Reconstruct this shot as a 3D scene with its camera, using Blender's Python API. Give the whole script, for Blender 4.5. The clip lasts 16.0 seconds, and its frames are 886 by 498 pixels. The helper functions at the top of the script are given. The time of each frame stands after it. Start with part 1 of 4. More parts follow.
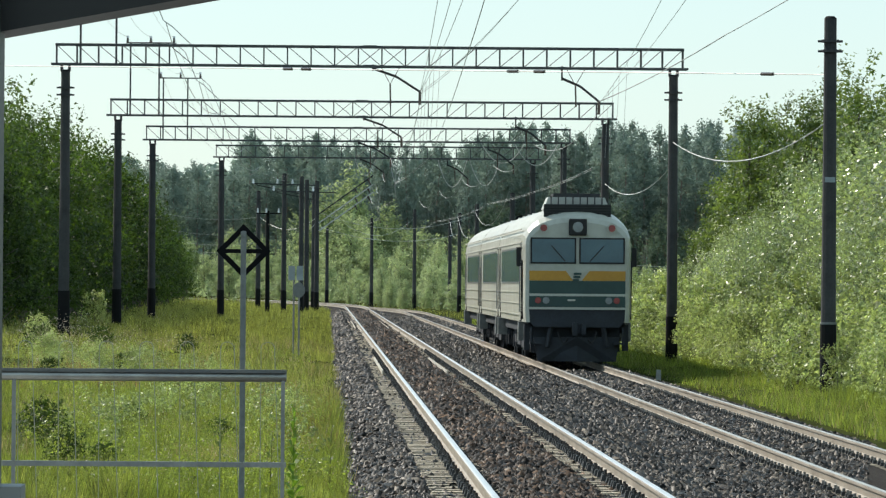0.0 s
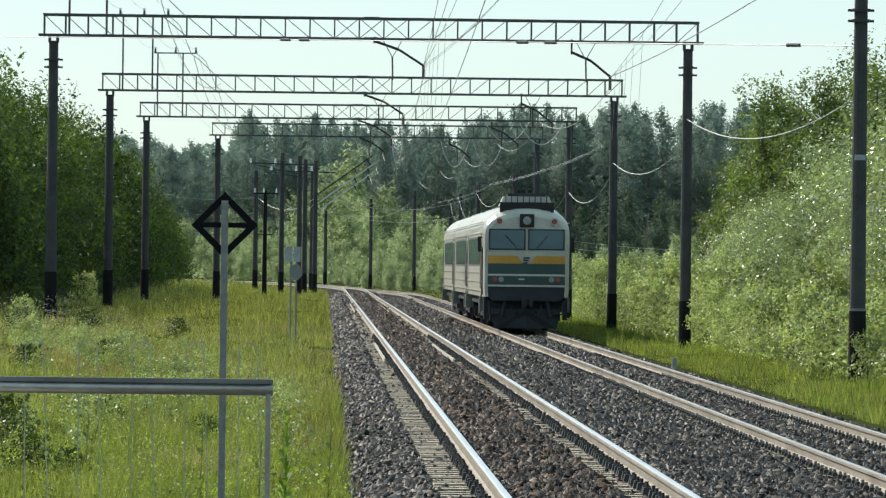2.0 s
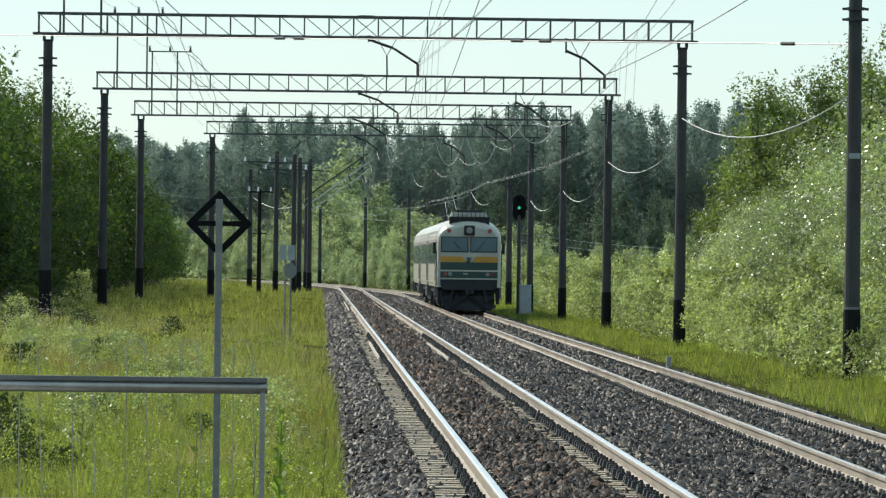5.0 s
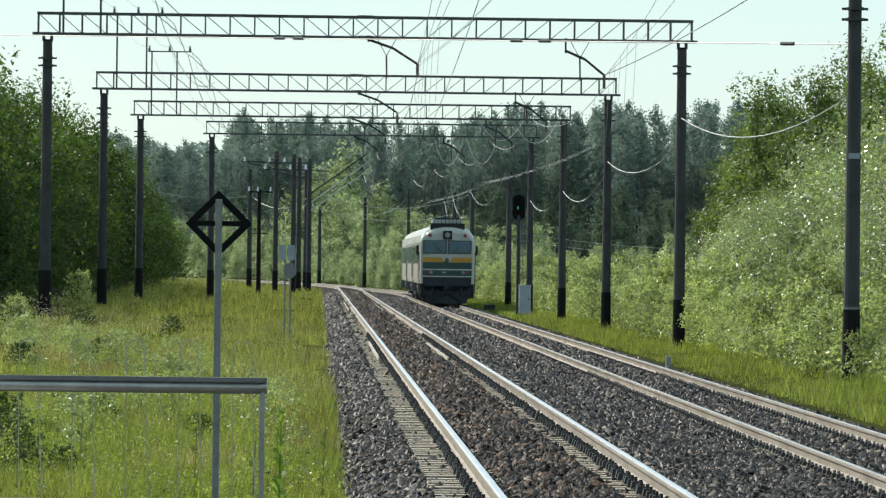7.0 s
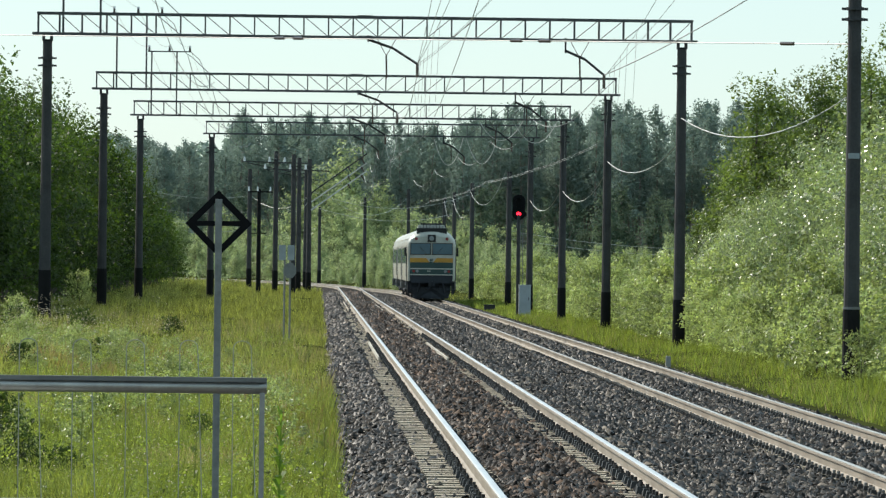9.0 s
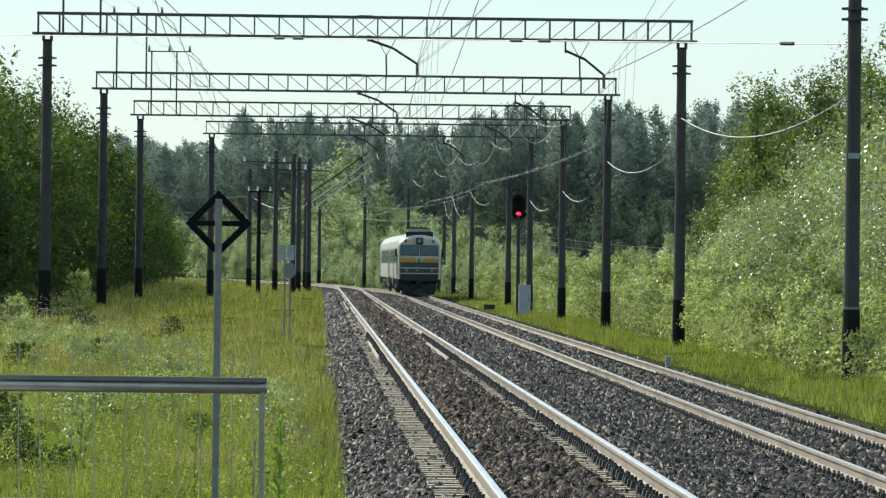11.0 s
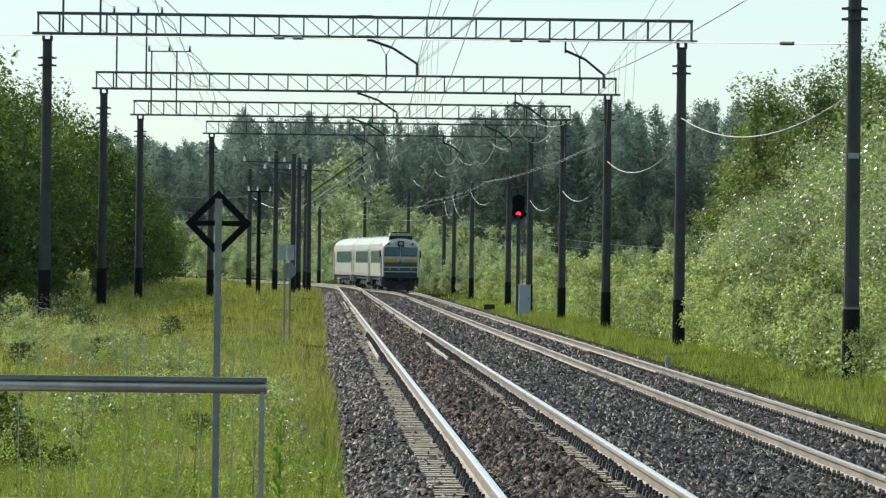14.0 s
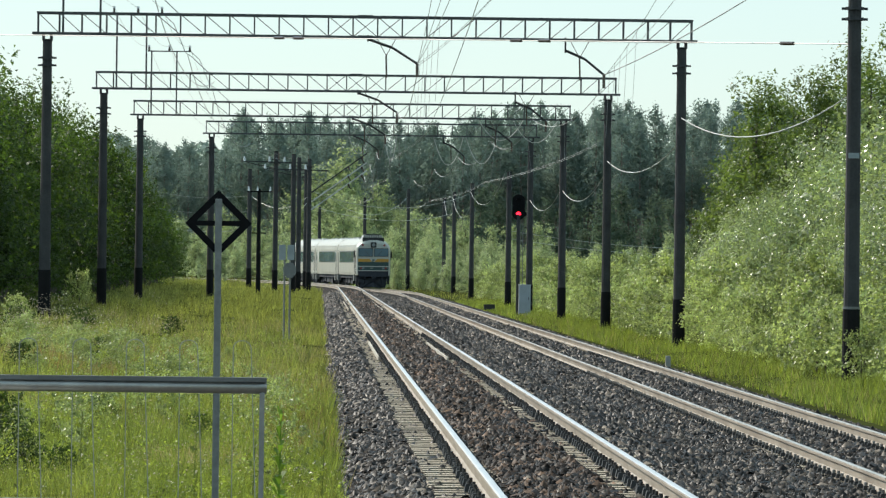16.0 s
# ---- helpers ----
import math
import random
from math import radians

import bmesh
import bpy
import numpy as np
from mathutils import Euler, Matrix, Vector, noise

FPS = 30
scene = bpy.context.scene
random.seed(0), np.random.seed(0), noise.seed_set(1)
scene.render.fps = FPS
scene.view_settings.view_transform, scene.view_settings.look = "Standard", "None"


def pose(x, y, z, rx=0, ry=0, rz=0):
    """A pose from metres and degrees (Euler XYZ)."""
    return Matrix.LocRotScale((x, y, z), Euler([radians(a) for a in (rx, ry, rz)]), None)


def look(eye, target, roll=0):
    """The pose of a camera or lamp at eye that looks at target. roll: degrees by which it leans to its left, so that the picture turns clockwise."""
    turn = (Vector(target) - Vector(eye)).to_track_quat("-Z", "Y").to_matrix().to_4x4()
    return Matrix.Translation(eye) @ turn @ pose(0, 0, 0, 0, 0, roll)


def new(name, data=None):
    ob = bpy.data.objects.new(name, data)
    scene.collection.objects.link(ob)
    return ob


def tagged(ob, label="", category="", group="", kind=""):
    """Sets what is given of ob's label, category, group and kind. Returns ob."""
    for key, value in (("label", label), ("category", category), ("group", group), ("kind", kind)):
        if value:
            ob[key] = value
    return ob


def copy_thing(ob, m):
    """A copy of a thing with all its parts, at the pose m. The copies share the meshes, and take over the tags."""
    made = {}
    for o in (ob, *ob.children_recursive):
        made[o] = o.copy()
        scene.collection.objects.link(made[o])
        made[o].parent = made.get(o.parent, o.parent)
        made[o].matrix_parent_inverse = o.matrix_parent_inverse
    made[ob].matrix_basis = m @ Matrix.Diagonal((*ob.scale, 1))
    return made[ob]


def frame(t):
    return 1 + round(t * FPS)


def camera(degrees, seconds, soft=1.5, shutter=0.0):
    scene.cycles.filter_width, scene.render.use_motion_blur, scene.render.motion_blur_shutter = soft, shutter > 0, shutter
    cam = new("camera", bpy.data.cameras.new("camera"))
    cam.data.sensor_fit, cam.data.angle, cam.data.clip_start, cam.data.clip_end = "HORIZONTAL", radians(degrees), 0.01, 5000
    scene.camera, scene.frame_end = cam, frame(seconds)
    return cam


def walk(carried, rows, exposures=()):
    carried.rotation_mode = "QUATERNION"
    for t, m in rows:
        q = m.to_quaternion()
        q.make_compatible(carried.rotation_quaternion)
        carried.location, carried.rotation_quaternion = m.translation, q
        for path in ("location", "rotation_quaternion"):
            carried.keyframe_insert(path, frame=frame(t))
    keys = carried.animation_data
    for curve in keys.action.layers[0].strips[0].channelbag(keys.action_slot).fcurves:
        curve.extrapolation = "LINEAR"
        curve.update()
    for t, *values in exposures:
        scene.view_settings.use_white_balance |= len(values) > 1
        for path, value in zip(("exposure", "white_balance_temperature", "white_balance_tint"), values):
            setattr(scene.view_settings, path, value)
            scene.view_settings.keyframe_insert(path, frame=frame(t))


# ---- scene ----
# ---- camera ----
FOV = 9.2
cam = camera(FOV, 16.0, soft=1.3)


def aim(yaw, pitch, eye=(0.0, 0.0, 1.91), roll=0.7):
    """The camera's pose from its heading to the right of the line and its tilt, in degrees."""
    a, b = radians(yaw), radians(pitch)
    way = Vector((math.sin(a) * math.cos(b), math.cos(a) * math.cos(b), math.sin(b)))
    return look(eye, Vector(eye) + 1000 * way, roll)


K = 0.00588
YAW, PITCH = 1.288, 0.156


def turned(dx, dy, back=0.0, up=0.0, side=0.0):
    return aim(YAW - K * dx, PITCH + K * dy, (side, -back, 1.91 + up))


walk(cam, [
    (0.0, aim(1.205, 0.358, (0.008, -8.0, 1.913), 0.45)),
    (0.2, aim(1.213, 0.330, (0.008, -4.9, 1.915), 0.56)),
    (0.5, aim(1.220, 0.291, (0.006, -1.6, 1.915), 0.68)),
    (0.8, turned(11, 22, 0.3)),
    (1.0, turned(11, 21)),
    (1.5, turned(14, 14.5)),
    (2.0, turned(11, 3)),
    (2.5, turned(3, 1.3)),
    (3.0, turned(2, 1)),
    (6.5, turned(0.5, 0.5)),
    (16.0, turned(0, 0)),
], exposures=[(0.0, 0.05, 6450, 9.5), (16.0, 0.05, 6450, 9.5)])

# ---- daylight ----
SUN_EL, SUN_AZ = 41.0, -48.0      # degrees above the horizon; left of the line of the track
world = bpy.data.worlds.new("sky")
scene.world = world
world.use_nodes = True
wn = world.node_tree.nodes
sky = wn.new("ShaderNodeTexSky")
sky.sky_type, sky.sun_disc = "NISHITA", False
sky.sun_elevation, sky.sun_rotation = radians(SUN_EL), radians(SUN_AZ)
sky.air_density, sky.dust_density, sky.ozone_density = 1.0, 0.4, 1.5
wn["Background"].inputs[1].default_value = 0.14
veil = wn.new("ShaderNodeMixRGB")          # thin bright summer veil over the whole sky
veil.inputs[0].default_value = 0.55
veil.inputs[2].default_value = (4.2, 6.0, 6.4, 1)
world.node_tree.links.new(sky.outputs[0], veil.inputs[1])
world.node_tree.links.new(veil.outputs[0], wn["Background"].inputs[0])
sun = new("sun", bpy.data.lights.new("sun", "SUN"))
sun.data.energy, sun.data.angle, sun.data.color = 5.2, radians(0.5), (1.0, 0.93, 0.82)
ea, aa = radians(SUN_EL), radians(SUN_AZ)
sun_way = Vector((math.sin(aa) * math.cos(ea), math.cos(aa) * math.cos(ea), math.sin(ea)))
sun.matrix_world = look(sun_way * 50, (0, 0, 0))


# ---- materials ----
def mat(name, base, other=None, scale=8.0, rough=0.7, metal=0.0, bump=0.0, fine=60.0, island=0.0, objrand=0.0, spec=0.5,
        emit=0.0, coord="Object", detail=4.0, skew=0.0):
    """Two tones mixed by broad and fine noise, with fine relief; island/objrand vary brightness by piece."""
    m = bpy.data.materials.new(name)
    m.use_nodes = True
    t = m.node_tree
    N, L = t.nodes, t.links
    p = N["Principled BSDF"]
    p.inputs["Roughness"].default_value = rough
    p.inputs["Metallic"].default_value = metal
    p.inputs["Specular IOR Level"].default_value = spec
    other = other or tuple(c * 0.72 for c in base)
    co = N.new("ShaderNodeTexCoord")
    n1, n2 = N.new("ShaderNodeTexNoise"), N.new("ShaderNodeTexNoise")
    n1.inputs["Scale"].default_value, n2.inputs["Scale"].default_value = scale, fine
    n1.inputs["Detail"].default_value = detail
    n2.inputs["Detail"].default_value = 3
    for n in (n1, n2):
        L.new(co.outputs[coord], n.inputs["Vector"])
    add = N.new("ShaderNodeMath")
    add.operation = "MULTIPLY_ADD"
    L.new(n2.outputs["Fac"], add.inputs[0])
    add.inputs[1].default_value = 0.45
    L.new(n1.outputs["Fac"], add.inputs[2])
    ramp = N.new("ShaderNodeValToRGB")
    ramp.color_ramp.elements[0].position, ramp.color_ramp.elements[1].position = 0.5, 0.95
    ramp.color_ramp.elements[0].color, ramp.color_ramp.elements[1].color = (*other, 1), (*base, 1)
    L.new(add.outputs[0], ramp.inputs[0])
    out = ramp.outputs[0]
    if island or objrand:
        src = N.new("ShaderNodeNewGeometry").outputs["Random Per Island"] if island else N.new("ShaderNodeObjectInfo").outputs["Random"]
        mr = N.new("ShaderNodeMapRange")
        amt = island or objrand
        if skew:
            bend = N.new("ShaderNodeMath")
            bend.operation = "POWER"
            L.new(src, bend.inputs[0])
            bend.inputs[1].default_value = skew
            src = bend.outputs[0]
        mr.inputs["To Min"].default_value, mr.inputs["To Max"].default_value = 1 - amt, 1 + amt * (1 + skew)
        L.new(src, mr.inputs["Value"])
        mul = N.new("ShaderNodeVectorMath")
        mul.operation = "SCALE"
        L.new(out, mul.inputs[0])
        L.new(mr.outputs[0], mul.inputs["Scale"])
        out = mul.outputs[0]
    L.new(out, p.inputs["Base Color"])
    if bump:
        b = N.new("ShaderNodeBump")
        b.inputs["Strength"].default_value, b.inputs["Distance"].default_value = bump, 0.02
        L.new(n2.outputs["Fac"], b.inputs["Height"])
        L.new(b.outputs[0], p.inputs["Normal"])
    if emit:
        p.inputs["Emission Color"].default_value = (*base, 1)
        p.inputs["Emission Strength"].default_value = emit
    return m


def leaf_mat(name, dark, light, trans, through_share=0.45, rough=0.4, patch=0.45, scale=0.7, spec=0.5):
    """Leaves: a diffuse, slightly glossy face and light that shines through."""
    m = bpy.data.materials.new(name)
    m.use_nodes = True
    t = m.node_tree
    N, L = t.nodes, t.links
    p, o = N["Principled BSDF"], N["Material Output"]
    p.inputs["Roughness"].default_value = rough
    p.inputs["Specular IOR Level"].default_value = spec
    ramp = N.new("ShaderNodeValToRGB")
    ramp.color_ramp.elements[0].color, ramp.color_ramp.elements[1].color = (*dark, 1), (*light, 1)
    geo, info = N.new("ShaderNodeNewGeometry"), N.new("ShaderNodeObjectInfo")
    mix = N.new("ShaderNodeMath")
    mix.operation = "MULTIPLY_ADD"
    L.new(geo.outputs["Random Per Island"], mix.inputs[0])
    mix.inputs[1].default_value = 0.55
    half = N.new("ShaderNodeMath")
    half.operation = "MULTIPLY"
    L.new(info.outputs["Random"], half.inputs[0])
    half.inputs[1].default_value = 0.45
    L.new(half.outputs[0], mix.inputs[2])
    L.new(mix.outputs[0], ramp.inputs[0])
    co, nz, mr, sc = N.new("ShaderNodeTexCoord"), N.new("ShaderNodeTexNoise"), N.new("ShaderNodeMapRange"), N.new("ShaderNodeVectorMath")
    nz.inputs["Scale"].default_value, nz.inputs["Detail"].default_value = scale, 5
    L.new(co.outputs["Object"], nz.inputs["Vector"])
    L.new(nz.outputs["Fac"], mr.inputs["Value"])
    mr.inputs["From Min"].default_value, mr.inputs["From Max"].default_value = 0.3, 0.7
    mr.inputs["To Min"].default_value, mr.inputs["To Max"].default_value = 1 - patch, 1 + patch
    sc.operation = "SCALE"
    L.new(ramp.outputs[0], sc.inputs[0])
    L.new(mr.outputs[0], sc.inputs["Scale"])
    tone = sc.outputs[0]
    L.new(tone, p.inputs["Base Color"])
    tr, ms = N.new("ShaderNodeBsdfTranslucent"), N.new("ShaderNodeMixShader")
    mul = N.new("ShaderNodeVectorMath")
    mul.operation = "MULTIPLY"
    L.new(tone, mul.inputs[0])
    mul.inputs[1].default_value = trans
    L.new(mul.outputs[0], tr.inputs[0])
    ms.inputs[0].default_value = through_share
    L.new(p.outputs[0], ms.inputs[1])
    L.new(tr.outputs[0], ms.inputs[2])
    L.new(ms.outputs[0], o.inputs[0])
    return m


M_GROUND = mat("meadow_soil", (0.055, 0.066, 0.02), (0.028, 0.032, 0.012), 0.4, 0.95, fine=9, bump=0.5, spec=0.0)
M_BALLAST = mat("ballast_bed", (0.042, 0.034, 0.027), (0.009, 0.007, 0.006), 14, 0.9, fine=38, bump=1.0, spec=0.1)
M_STONE = mat("crushed_stone", (0.043, 0.036, 0.028), (0.011, 0.009, 0.0075), 0.9, 0.5, fine=40, island=0.9, skew=6.5, spec=0.25)
M_RUSTSTONE = mat("brake_dusted_stone", (0.046, 0.03, 0.02), (0.012, 0.008, 0.006), 0.9, 0.55, fine=40, island=0.85, skew=4.8, spec=0.15)
M_RAIL = mat("rusty_rail", (0.35, 0.3, 0.24), (0.21, 0.175, 0.135), 0.7, 0.65, fine=30)
M_HEAD = mat("polished_railhead", (0.8, 0.8, 0.79), (0.65, 0.64, 0.62), 0.6, 0.45, metal=1.0, fine=70)
M_HEAD2 = mat("dull_railhead", (0.68, 0.63, 0.56), (0.5, 0.46, 0.4), 0.6, 0.42, metal=1.0, fine=70)
M_SLEEPER = mat("weathered_concrete_sleeper", (0.42, 0.36, 0.27), (0.24, 0.2, 0.145), 6, 0.9, fine=60, bump=0.3, objrand=0.2)
M_CLIP = mat("black_fastening", (0.02, 0.02, 0.02), None, 8, 0.6)
M_MAST = mat("dark_concrete_mast", (0.065, 0.063, 0.062), (0.035, 0.034, 0.034), 1.5, 0.9, fine=20, bump=0.2)
M_MASTFOOT = mat("tarred_mast_foot", (0.015, 0.015, 0.015), None, 3, 0.9, spec=0.15)
M_STEEL = mat("grey_lattice_steel", (0.085, 0.088, 0.092), (0.05, 0.05, 0.05), 3, 0.7)
M_DARKSTEEL = mat("dark_steel_fitting", (0.05, 0.05, 0.052), None, 4, 0.6, metal=0.3)
M_WIRE = mat("weathered_wire", (0.42, 0.42, 0.4), None, 5, 0.5, metal=0.3)
M_PALEWIRE = mat("pale_wire", (0.6, 0.6, 0.56), None, 5, 0.5)
M_INSUL = mat("brown_porcelain", (0.1, 0.07, 0.055), None, 5, 0.2)
M_GLASSINS = mat("white_porcelain", (0.75, 0.78, 0.78), None, 5, 0.15)
M_GALV = mat("galvanised_tube", (0.24, 0.245, 0.235), (0.15, 0.155, 0.15), 5, 0.5, metal=0.4, fine=40)
M_TUBE = mat("bright_galvanised_tube", (0.42, 0.41, 0.38), (0.3, 0.29, 0.27), 6, 0.38, metal=0.85, fine=40)
M_STRIP = mat("grey_weathered_strip", (0.13, 0.135, 0.13), (0.08, 0.082, 0.08), 3, 0.6, metal=0.2, fine=40)
M_BLACK = mat("black_sign_paint", (0.008, 0.008, 0.009), None, 5, 0.7, spec=0.1)
M_WHITEBOARD = mat("faded_white_board", (0.34, 0.38, 0.39), (0.26, 0.29, 0.3), 5, 0.6)
M_CONC = mat("grey_concrete", (0.4, 0.4, 0.38), (0.26, 0.26, 0.25), 3, 0.9, fine=60, bump=0.3)
M_CABINET = mat("pale_grey_cabinet_paint", (0.42, 0.46, 0.5), (0.34, 0.37, 0.4), 2, 0.5)
M_CREAM = mat("cream_train_paint", (0.52, 0.515, 0.45), (0.4, 0.39, 0.335), 0.9, 0.35, fine=7)
M_ROOF = mat("light_roof_paint", (0.62, 0.6, 0.54), (0.45, 0.43, 0.38), 0.8, 0.45, fine=6)
M_ORANGE = mat("orange_stripe_paint", (0.56, 0.29, 0.03), (0.44, 0.21, 0.025), 1, 0.4, fine=9)
M_GREEN = mat("dark_green_train_paint", (0.02, 0.06, 0.054), (0.014, 0.042, 0.04), 1, 0.35, fine=9)
M_UNDER = mat("sooty_underframe", (0.03, 0.035, 0.045), (0.018, 0.02, 0.024), 2, 0.8, fine=12)
# the reflected blue sky is painted into the glass's base colour
M_SKY_GLASS = mat("train_glass_with_sky_tone", (0.075, 0.15, 0.19), (0.05, 0.1, 0.13), 1, 0.12, spec=0.5)
M_RUBBER = mat("black_rubber", (0.015, 0.015, 0.016), None, 5, 0.7)
M_REDLENS = mat("red_lamp_glass", (0.3, 0.05, 0.05), None, 4, 0.15)
M_CLEARLENS = mat("clear_lamp_glass", (0.26, 0.29, 0.3), None, 4, 0.1)
M_LITRED = mat("lit_red_signal_lamp", (1.0, 0.012, 0.03), None, 4, 0.3, emit=5)
M_LITGREEN = mat("lit_green_signal_lamp", (0.05, 0.7, 0.38), None, 4, 0.3, emit=0.45)
M_BARK = mat("grey_brown_bark", (0.14, 0.12, 0.1), (0.07, 0.06, 0.05), 4, 0.95, fine=30, bump=0.6)
M_PINEBARK = mat("grey_brown_pine_bark", (0.3, 0.24, 0.2), (0.2, 0.17, 0.15), 3, 0.95, fine=20, bump=0.6)
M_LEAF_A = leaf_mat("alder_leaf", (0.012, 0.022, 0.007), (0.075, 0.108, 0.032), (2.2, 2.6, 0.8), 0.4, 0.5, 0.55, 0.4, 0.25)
M_LEAF_B = leaf_mat("willow_leaf", (0.034, 0.054, 0.017), (0.52, 0.59, 0.31), (1.2, 1.3, 0.75), 0.4, 0.34, 0.5, 0.45, 0.7)
M_LEAF_C = leaf_mat("young_birch_leaf", (0.095, 0.13, 0.04), (0.6, 0.67, 0.29), (1.15, 1.2, 0.8), 0.48, 0.42, 0.45, 0.6, 0.5)
# leaves of the far growth, with distance haze mixed into their tones
M_HAZY_LEAF = leaf_mat("hazy_far_leaf", (0.18, 0.225, 0.115), (0.48, 0.54, 0.31), (1.2, 1.25, 0.95), 0.5, 0.5, 0.4, 0.3, 0.3)
M_LEAF_T = leaf_mat("tall_willow_leaf", (0.04, 0.064, 0.02), (0.19, 0.245, 0.08), (1.45, 1.55, 0.75), 0.4, 0.45, 0.5, 0.4, 0.35)
# far haze put into the needle colour: paler and bluer than pine
M_HAZY_NEEDLE = leaf_mat("hazy_pine_needle", (0.205, 0.26, 0.232), (0.28, 0.34, 0.3), (1.0, 1.1, 0.95), 0.42, 0.7, 0.25, 0.12, 0.1)
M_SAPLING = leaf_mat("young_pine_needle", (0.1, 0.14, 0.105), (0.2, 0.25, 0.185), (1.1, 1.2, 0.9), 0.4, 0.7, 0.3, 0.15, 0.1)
M_GRASS = leaf_mat("meadow_grass", (0.026, 0.04, 0.009), (0.46, 0.475, 0.15), (1.3, 1.33, 0.65), 0.45, 0.35, 0.85, 1.1, 0.4)
M_DRY = leaf_mat("dry_grass", (0.26, 0.22, 0.1), (0.5, 0.42, 0.24), (1.2, 1.15, 0.8), 0.4, 0.5, 0.4, 0.5)
M_GUARD = mat("pale_worn_steel", (0.6, 0.55, 0.46), (0.4, 0.36, 0.3), 1.5, 0.6)
M_WEED = leaf_mat("meadow_herb", (0.022, 0.04, 0.009), (0.3, 0.35, 0.09), (1.4, 1.45, 0.65), 0.45, 0.45, 0.7, 0.9, 0.35)
M_HERB = leaf_mat("fresh_herb", (0.07, 0.13, 0.02), (0.22, 0.33, 0.06), (1.3, 1.4, 0.6), 0.45, 0.5, 0.3, 2.0, 0.3)
M_RUST = leaf_mat("sorrel_seed", (0.2, 0.13, 0.05), (0.4, 0.28, 0.13), (1.2, 1.0, 0.8), 0.4, 0.5, 0.4, 0.5)
M_HOOP = mat("dull_thin_wire", (0.3, 0.32, 0.27), None, 5, 0.6, metal=0.2)
M_BLOSSOM = mat("pale_blossom", (0.8, 0.72, 0.6), (0.6, 0.42, 0.25), 8, 0.8)
M_FRAME = mat("black_window_rubber", (0.012, 0.011, 0.01), None, 6, 0.5)


# ---- mesh tools ----
class Shape:
    """Verts and faces gathered from simple solids."""

    def __init__(self):
        self.v, self.f = [], []

    def add(self, verts, faces):
        n = len(self.v)
        self.v += [tuple(p) for p in verts]
        self.f += [tuple(i + n for i in q) for q in faces]
        return self

    def box(self, c, s, rot=None, top=1.0):
        """Box of size s round c; top: how much narrower its upper face is."""
        out = []
        for z in (-0.5, 0.5):
            k = top if z > 0 else 1.0
            for x, y in ((-0.5, -0.5), (0.5, -0.5), (0.5, 0.5), (-0.5, 0.5)):
                p = Vector((x * s[0] * k, y * s[1] * k, z * s[2]))
                if rot:
                    p = rot @ p
                out.append(p + Vector(c))
        return self.add(out, [(3, 2, 1, 0), (4, 5, 6, 7), (0, 1, 5, 4), (1, 2, 6, 5), (2, 3, 7, 6), (3, 0, 4, 7)])

    def rod(self, a, b, r, n=6, r2=None):
        """Round bar from a to b, tapering from r to r2."""
        a, b = Vector(a), Vector(b)
        q = (b - a).to_track_quat("Z", "Y")
        r2 = r if r2 is None else r2
        out = []
        for p, k in ((a, r), (b, r2)):
            out += [p + q @ Vector((k * math.cos(math.tau * i / n), k * math.sin(math.tau * i / n), 0)) for i in range(n)]
        faces = [(i, (i + 1) % n, n + (i + 1) % n, n + i) for i in range(n)]
        return self.add(out, faces + [tuple(range(n))[::-1], tuple(range(n, 2 * n))])

    def line(self, pts, r, n=5):
        pts = [Vector(p) for p in pts]
        rings = []
        for i, p in enumerate(pts):
            q = (pts[min(i + 1, len(pts) - 1)] - pts[max(i - 1, 0)]).to_track_quat("Z", "Y")
            rings.append([p + q @ Vector((r * math.cos(math.tau * k / n), r * math.sin(math.tau * k / n), 0)) for k in range(n)])
        return self.loft(rings)

    def bar(self, a, b, w, h):
        """Square bar from a to b."""
        a, b = Vector(a), Vector(b)
        q = (b - a).to_track_quat("Z", "Y").to_matrix()
        return self.box((a + b) / 2, (w, h, (b - a).length), q)

    def prism(self, ring, shift, closed=True):
        """A ring of points swept by a vector."""
        n = len(ring)
        out = [Vector(p) for p in ring] + [Vector(p) + Vector(shift) for p in ring]
        return self.add(out, [(i, (i + 1) % n, n + (i + 1) % n, n + i) for i in range(n)] + [tuple(range(n))[::-1], tuple(range(n, 2 * n))])

    def loft(self, rings, caps=True):
        n = len(rings[0])
        out, faces = [p for r in rings for p in r], []
        for k in range(len(rings) - 1):
            faces += [(k * n + i, k * n + (i + 1) % n, (k + 1) * n + (i + 1) % n, (k + 1) * n + i) for i in range(n)]
        if caps:
            faces += [tuple(range(n))[::-1], tuple(range((len(rings) - 1) * n, len(rings) * n))]
        return self.add(out, faces)

    def mesh(self, name, material, smooth=False, bevel=0.0):
        me = bpy.data.meshes.new(name)
        me.from_pydata(self.v, [], self.f)
        bm = bmesh.new()
        bm.from_mesh(me)
        bmesh.ops.recalc_face_normals(bm, faces=bm.faces)
        if bevel:
            bmesh.ops.bevel(bm, geom=list(bm.edges), offset=bevel, segments=2, affect="EDGES", profile=0.6)
        bm.to_mesh(me)
        bm.free()
        me.materials.append(material)
        if smooth:
            me.shade_smooth()
        return me


def part(name, shape, material, parent=None, label="", smooth=False, bevel=0.0):
    me = shape if isinstance(shape, bpy.types.Mesh) else shape.mesh(name, material, smooth, bevel)
    ob = new(name, me)
    if parent:
        ob.parent = parent
    if label:
        ob["label"] = label
    return ob


